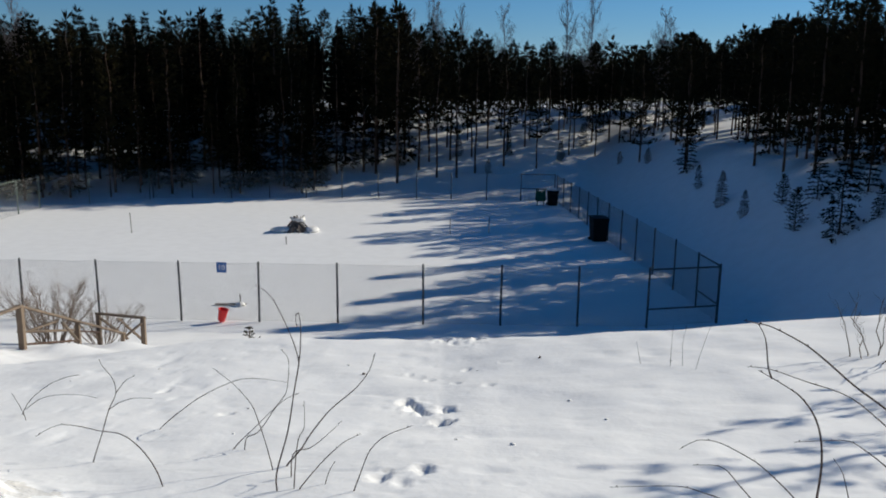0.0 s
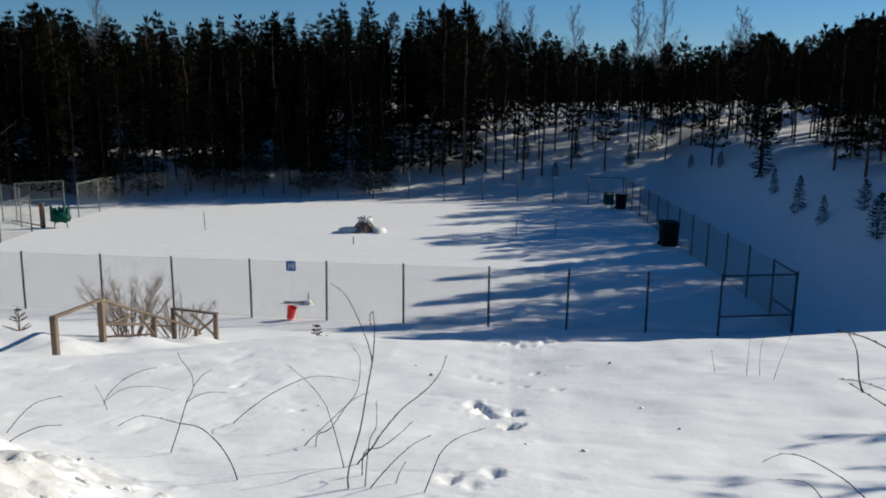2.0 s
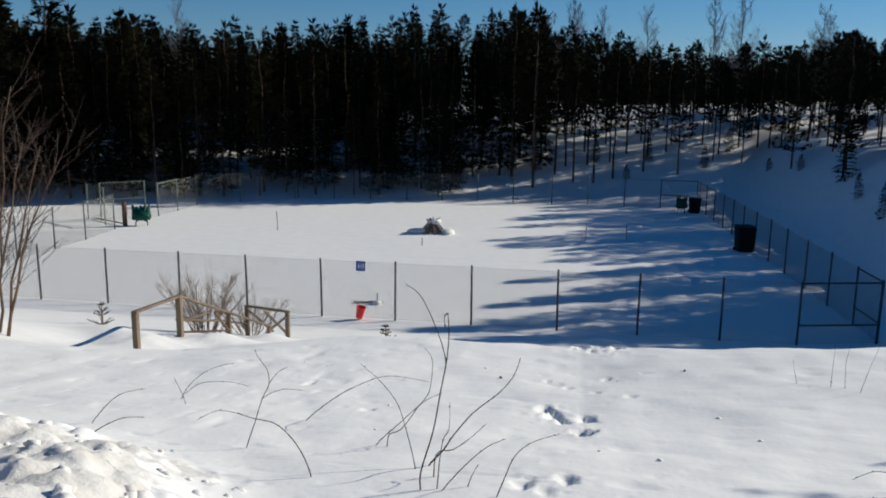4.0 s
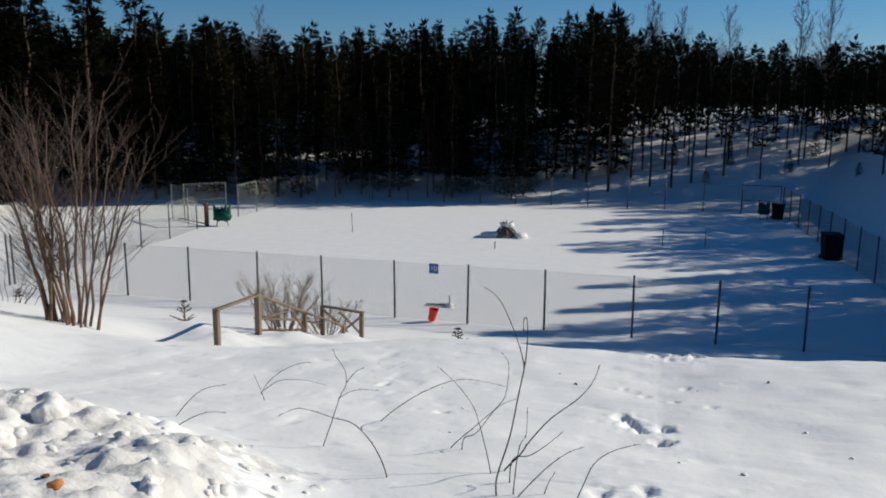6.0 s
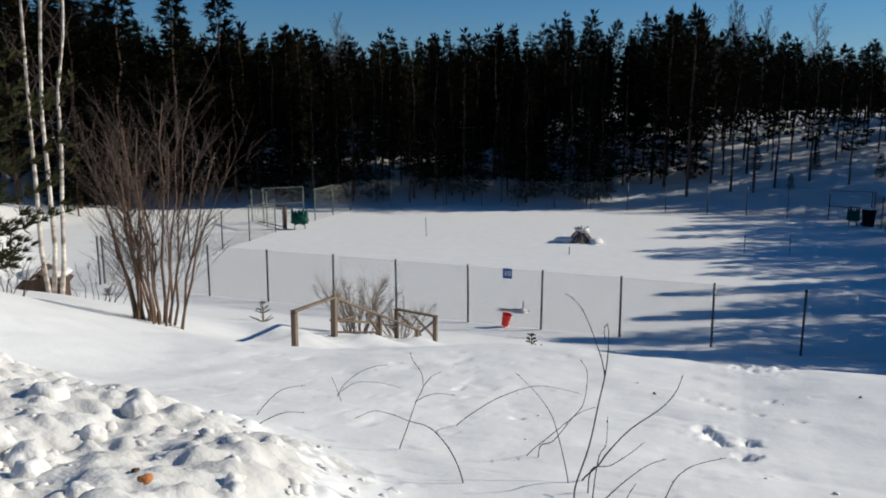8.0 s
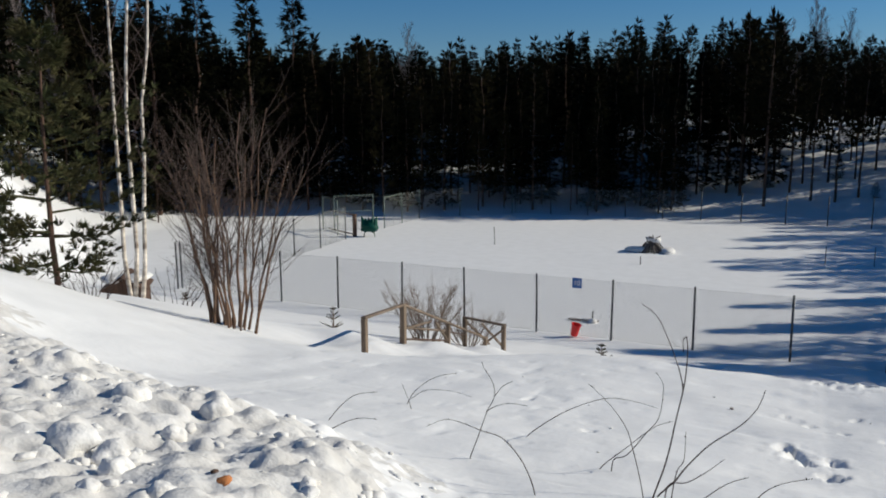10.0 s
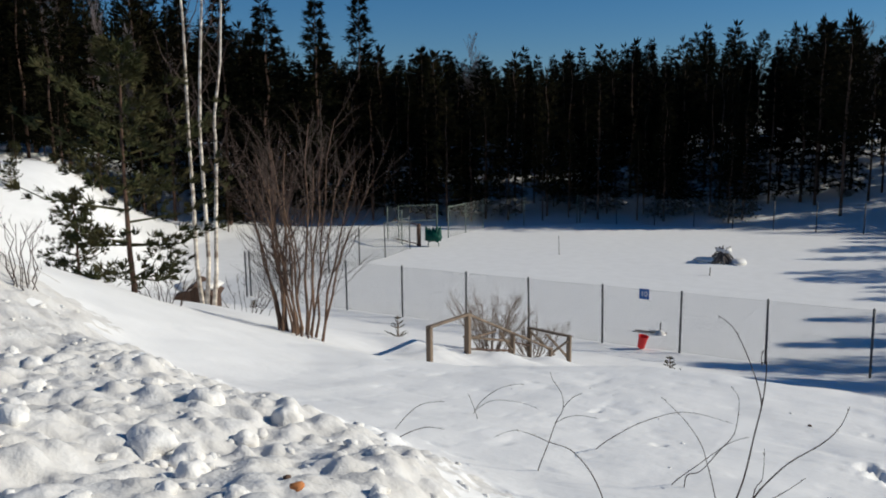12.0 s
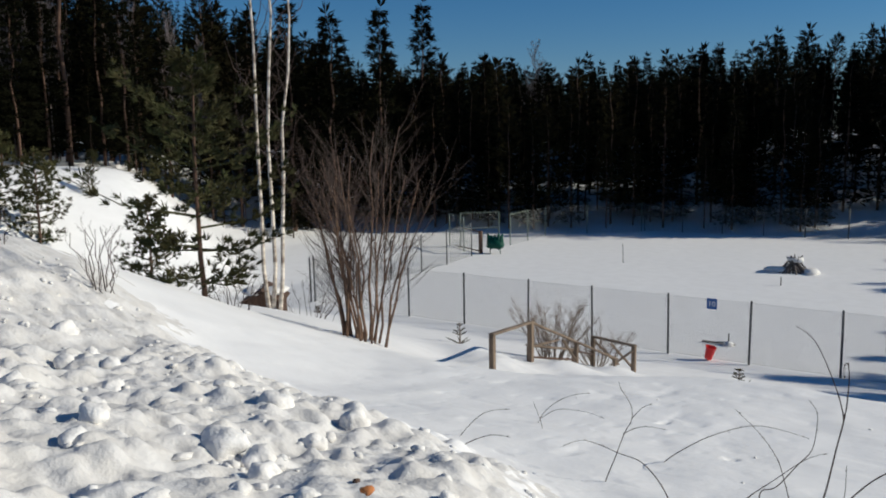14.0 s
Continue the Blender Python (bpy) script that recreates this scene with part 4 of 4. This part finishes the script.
# ---- twigs standing out of the near snow ----
def twig(label, x, y, bends, r=0.006, branches=()):
    """A bent bare shoot; bends are steps sideways and up from its foot, with side shoots of the same kind."""
    root = thing("twig", pose(x, y, float(land(x, y))), label, "twig", "bare shoots in the near snow")
    r7 = random.Random(int(x * 100) + int(y * 10))

    def shoot(name, steps, rad, parent):
        pts = []
        steps = [(steps[0][0] - 0.01, min(steps[0][1], 0.0) - 0.1)] + list(steps) if parent is root and name == "stem" else list(steps)
        for i in range(len(steps) - 1):
            p0, p1, p2, p3 = (steps[max(i - 1, 0)], steps[i], steps[i + 1], steps[min(i + 2, len(steps) - 1)])
            for k in range(4):
                u = k / 4
                q = [0.5 * (2 * b + (c - a) * u + (2 * a - 5 * b + 4 * c - d) * u * u + (3 * b - a - 3 * c + d) * u ** 3) for a, b, c, d in zip(p0, p1, p2, p3)]
                pts.append(Vector((q[0], 0.05 * q[1] * math.sin(3 * q[1] + x), q[1])))
        q = steps[-1]
        pts.append(Vector((q[0], 0.05 * q[1] * math.sin(3 * q[1] + x), q[1])))
        n = len(pts)
        ob = part(name, Geo().tube(pts, [rad * (1 - 0.72 * i / (n - 1)) for i in range(n)], 6), TWIG, parent, smooth=True)
        for i in range(3, n - 1, 4):
            b = Geo().tube([pts[i], pts[i] + Vector((r7.uniform(-0.006, 0.006), 0.0, 0.008))], [rad * 0.75, rad * 0.45], 5)
            part("bud", b, TWIG, ob)
        return ob
    shoot("stem", bends, r, root)
    for b in branches:
        shoot("side_shoot", b, r * 0.7, root)
    return root

twig("tall bare reddish-brown shoot with a hooked tip", -0.97, 4.32, [(0.0, -0.0), (0.0, 0.14), (0.07, 0.4), (0.11, 0.65), (0.14, 0.83), (0.15, 0.96), (0.15, 1.06), (0.14, 1.12), (0.125, 1.09), (0.128, 1.03)], 0.0058, [[(0.137, 0.81), (0.13, 0.86), (0.1, 0.96), (0.04, 1.11), (-0.01, 1.21), (-0.06, 1.26), (-0.1, 1.28)]])
twig("thin bare brown shoot in the snow", -1.04, 4.90, [(0.0, 0.01), (0.11, 0.15), (0.17, 0.25), (0.3, 0.42), (0.47, 0.57), (0.56, 0.69), (0.6, 0.81)], 0.0065)
twig("thin bare brown shoot in the snow", -0.88, 4.36, [(0.0, -0.0), (0.02, 0.25), (0.04, 0.36), (0.07, 0.42), (0.07, 0.58)], 0.0046)
twig("thin bare brown shoot in the snow", -0.93, 4.60, [(0.0, 0.18), (0.11, 0.23), (0.21, 0.31), (0.31, 0.41)], 0.0046)
twig("thin bare brown shoot in the snow", -0.86, 4.34, [(0.0, -0.0), (0.14, 0.19), (0.28, 0.33), (0.39, 0.39)], 0.0046)
twig("thin bare brown shoot in the snow", -0.71, 4.44, [(0.0, -0.0), (0.03, 0.11), (0.07, 0.19)], 0.0046)
twig("thin bare brown shoot in the snow", -0.52, 4.31, [(0.0, -0.0), (0.05, 0.15), (0.11, 0.3), (0.21, 0.39), (0.36, 0.45)], 0.0046)
twig("long arching bare shoot over the snow", -2.36, 6.16, [(0.0, -0.0), (0.21, 0.19), (0.41, 0.33), (0.66, 0.45), (0.85, 0.47), (1.09, 0.44)], 0.0046)
twig("thin bare brown shoot in the snow", -1.10, 4.79, [(0.0, 0.0), (-0.03, 0.16), (-0.08, 0.34), (-0.13, 0.47), (-0.24, 0.6), (-0.38, 0.71)], 0.0046)
twig("thin bare brown shoot in the snow", -1.46, 5.45, [(0.0, -0.0), (0.02, 0.1), (0.11, 0.15), (0.24, 0.34), (0.32, 0.46), (0.34, 0.63), (0.33, 0.72), (0.28, 0.78)], 0.0046)
twig("thin bare brown shoot in the snow", -1.55, 5.48, [(0.0, -0.0), (0.16, 0.17), (0.37, 0.38), (0.5, 0.45)], 0.0046)
twig("forked bare shoot standing in the snow", -2.40, 5.04, [(0.0, -0.0), (0.07, 0.19), (0.14, 0.39), (0.19, 0.49), (0.18, 0.6), (0.11, 0.69), (0.09, 0.74)], 0.0046, [[(0.19, 0.5), (0.26, 0.59), (0.33, 0.63)], [(0.13, 0.38), (0.22, 0.44), (0.32, 0.47), (0.44, 0.47)]])
twig("thin shoot bowed down over the snow", -1.69, 4.42, [(0.0, -0.01), (-0.04, 0.13), (-0.12, 0.26), (-0.23, 0.35), (-0.36, 0.37), (-0.5, 0.4), (-0.62, 0.4), (-0.75, 0.33)], 0.0046)
twig("thin bare brown shoot in the snow", -3.82, 6.71, [(0.0, -0.0), (0.09, 0.15), (0.27, 0.3), (0.45, 0.38), (0.56, 0.4)], 0.0046, [[(0.04, 0.06), (0.22, 0.18), (0.5, 0.21), (0.7, 0.18)]])
twig("thin bare brown shoot in the snow", -3.61, 6.40, [(0.0, -0.0), (-0.03, 0.11), (-0.1, 0.26)], 0.0046)
twig("thin bare brown shoot in the snow", -3.80, 5.27, [(0.0, -0.0), (0.16, 0.19), (0.3, 0.29), (0.49, 0.34)], 0.0046)
twig("thin bare brown shoot in the snow", -3.38, 4.68, [(0.0, -0.0), (0.15, 0.1), (0.28, 0.15), (0.41, 0.16)], 0.0046)
twig("arching brown shoot from the roadside brush", 2.24, 4.30, [(0.0, -0.01), (0.01, 0.21), (-0.02, 0.4), (-0.08, 0.54), (-0.17, 0.65), (-0.24, 0.7), (-0.34, 0.76), (-0.43, 0.81)], 0.0080, [[(-0.35, 0.76), (-0.38, 0.84), (-0.41, 1.0), (-0.46, 1.09)]])
twig("arching brown shoot from the roadside brush", 2.25, 3.60, [(0.0, 0.65), (-0.1, 0.74), (-0.27, 0.86), (-0.44, 1.0), (-0.54, 1.07), (-0.68, 1.14), (-0.76, 1.16), (-0.82, 1.17)], 0.0065)
twig("arching brown shoot from the roadside brush", 2.33, 3.70, [(0.0, 0.53), (-0.1, 0.62), (-0.31, 0.78), (-0.54, 0.86), (-0.72, 0.92), (-0.83, 0.93)], 0.0046)
twig("arching brown shoot from the roadside brush", 2.11, 4.25, [(0.0, -0.01), (-0.2, 0.19), (-0.31, 0.27), (-0.48, 0.36), (-0.58, 0.38), (-0.64, 0.37), (-0.72, 0.32)], 0.0046)
twig("arching brown shoot from the roadside brush", 1.85, 4.26, [(0.0, -0.01), (-0.1, 0.11), (-0.17, 0.19), (-0.24, 0.22), (-0.37, 0.22)], 0.0046)
twig("arching brown shoot from the roadside brush", 1.68, 4.25, [(0.0, -0.0), (-0.15, 0.06), (-0.26, 0.09), (-0.45, 0.09), (-0.68, 0.08)], 0.0046)
twig("arching brown shoot from the roadside brush", 2.36, 3.70, [(0.0, 0.3), (-0.1, 0.4), (-0.22, 0.49), (-0.31, 0.54), (-0.43, 0.54), (-0.58, 0.53)], 0.0046)
twig("arching brown shoot from the roadside brush", 2.41, 4.26, [(0.0, -0.01), (-0.02, 0.08), (-0.06, 0.19), (-0.12, 0.27)], 0.0046)
twig("thin straight dry stem on the slope", 2.66, 8.78, [(0.0, -0.0), (0.0, 0.26), (-0.0, 0.53)], 0.0035)
twig("thin straight dry stem on the slope", 2.80, 8.76, [(0.0, -0.0), (-0.02, 0.32), (0.01, 0.53)], 0.0035)
twig("thin straight dry stem on the slope", 2.90, 8.60, [(0.0, -0.0), (0.06, 0.28), (0.13, 0.55)], 0.0035)
twig("thin straight dry stem on the slope", 2.37, 8.97, [(0.0, -0.0), (-0.04, 0.17), (-0.07, 0.31)], 0.0035)

# ---- lumps thrown up by the plough ----
def chunk(x, y, w, h, seed):
    ob = new("snow_chunk", lump_mesh(Geo(), (0, 0, 0), (w * 0.22, w * 0.19, h * 0.28), seed, 3, 0.24).mesh("snow_chunk", SNOW_LUMP, True))
    ob.matrix_basis = pose(x, y, top(x, y) + h * 0.02, 0, 0, seed * 47 % 360)
    return tagged(ob, "rounded lump of packed plough snow", "snow lump", "lumps of plough snow")


CHUNKS = [(-3.58, 3.73, 0.42, 0.3), (-2.3, 2.9, 0.2, 0.2), (-2.26, 2.86, 0.26, 0.16), (-3.5, 2.6, 0.55, 0.36), (-3.05, 2.46, 0.36, 0.26), (-7.0, 3.75, 0.55, 0.36), (-6.5, 3.69, 0.4, 0.28), (-4.05, 3.46, 0.6, 0.32), (-3.42, 3.2, 0.34, 0.24), (-3.28, 2.65, 0.5, 0.3), (-2.48, 3.15, 0.22, 0.16), (-2.1, 3.05, 0.26, 0.17), (-2.75, 3.5, 0.16, 0.11),
          (-4.95, 2.9, 0.42, 0.26), (-4.6, 2.55, 0.34, 0.2), (-2.6, 2.3, 0.3, 0.2), (-2.95, 1.8, 0.36, 0.22), (-2.85, 2.15, 0.26, 0.16), (-4.0, 2.2, 0.4, 0.26), (-5.4, 4.0, 0.26, 0.16), (-6.0, 3.2, 0.4, 0.26), (-3.75, 1.95, 0.34, 0.22), (-5.6, 3.3, 0.36, 0.24), (-4.7, 3.6, 0.3, 0.2), (-5.2, 2.4, 0.45, 0.3)]
for k, (x, y, w, h) in enumerate(CHUNKS):
    chunk(x, y, w, h, k + 1)
r8 = random.Random(17)
crumbs = Geo()
for k in range(900):
    x, y = r8.uniform(-9.5, -1.0), r8.uniform(1.2, 5.4)
    if max(float(plowed(x, y)), 0.35 * float(x < -1.2 and y < 4.2)) > r8.uniform(0.1, 0.9):
        s = r8.uniform(0.01, 0.03) * (1 + r8.random() ** 4)
        lump_mesh(crumbs, (x, y, top(x, y) + s * 0.1), (s * 1.3, s * r8.uniform(0.7, 1.2), s * r8.uniform(0.5, 0.8)), k * 0.37, 1, 0.45)
tagged(new("snow_rubble", crumbs.mesh("snow_rubble", SNOW_LUMP, True)), "loose crumbs of plough snow over the bank", "snow rubble", kind="stuff")
for k in range(14):
    x, y = r8.uniform(-4.5, 3.5), r8.uniform(4.2, 10.5)
    s = r8.uniform(0.012, 0.026)
    ob = new("snow_crumb", lump_mesh(Geo(), (0, 0, 0), (s, s * 0.8, s * 0.5), 300 + k, 1).mesh("snow_crumb", SNOW_LUMP, True))
    ob.matrix_basis = pose(x, y, top(x, y) + s * 0.2)
    tagged(ob, "small crumb of snow on the smooth slope", "snow crumb", "crumbs of snow")
peel = new("peel", lump_mesh(Geo(), (0, 0, 0), (0.035, 0.022, 0.014), 5, 2, 0.5).mesh("peel", RUST, True))
peel.matrix_basis = pose(-2.36, 2.42, top(-2.36, 2.42) + 0.06, 20, 10, 30)
tagged(peel, "small orange-brown scrap lying on the plough snow", "litter")
for k, (x, y) in enumerate([(-4.6, 2.4), (-2.6, 2.62), (-3.0, 2.9), (-0.95, 9.0), (1.25, 9.7), (1.9, 3.8)]):
    ob = new("clod", lump_mesh(Geo(), (0, 0, 0), (0.022, 0.018, 0.014), 60 + k, 1, 0.4).mesh("clod", OLD_WOOD, True))
    ob.matrix_basis = pose(x, y, top(x, y) + 0.012)
    tagged(ob, "small dark clod of earth on snow", "clod", "dark clods on the snow")
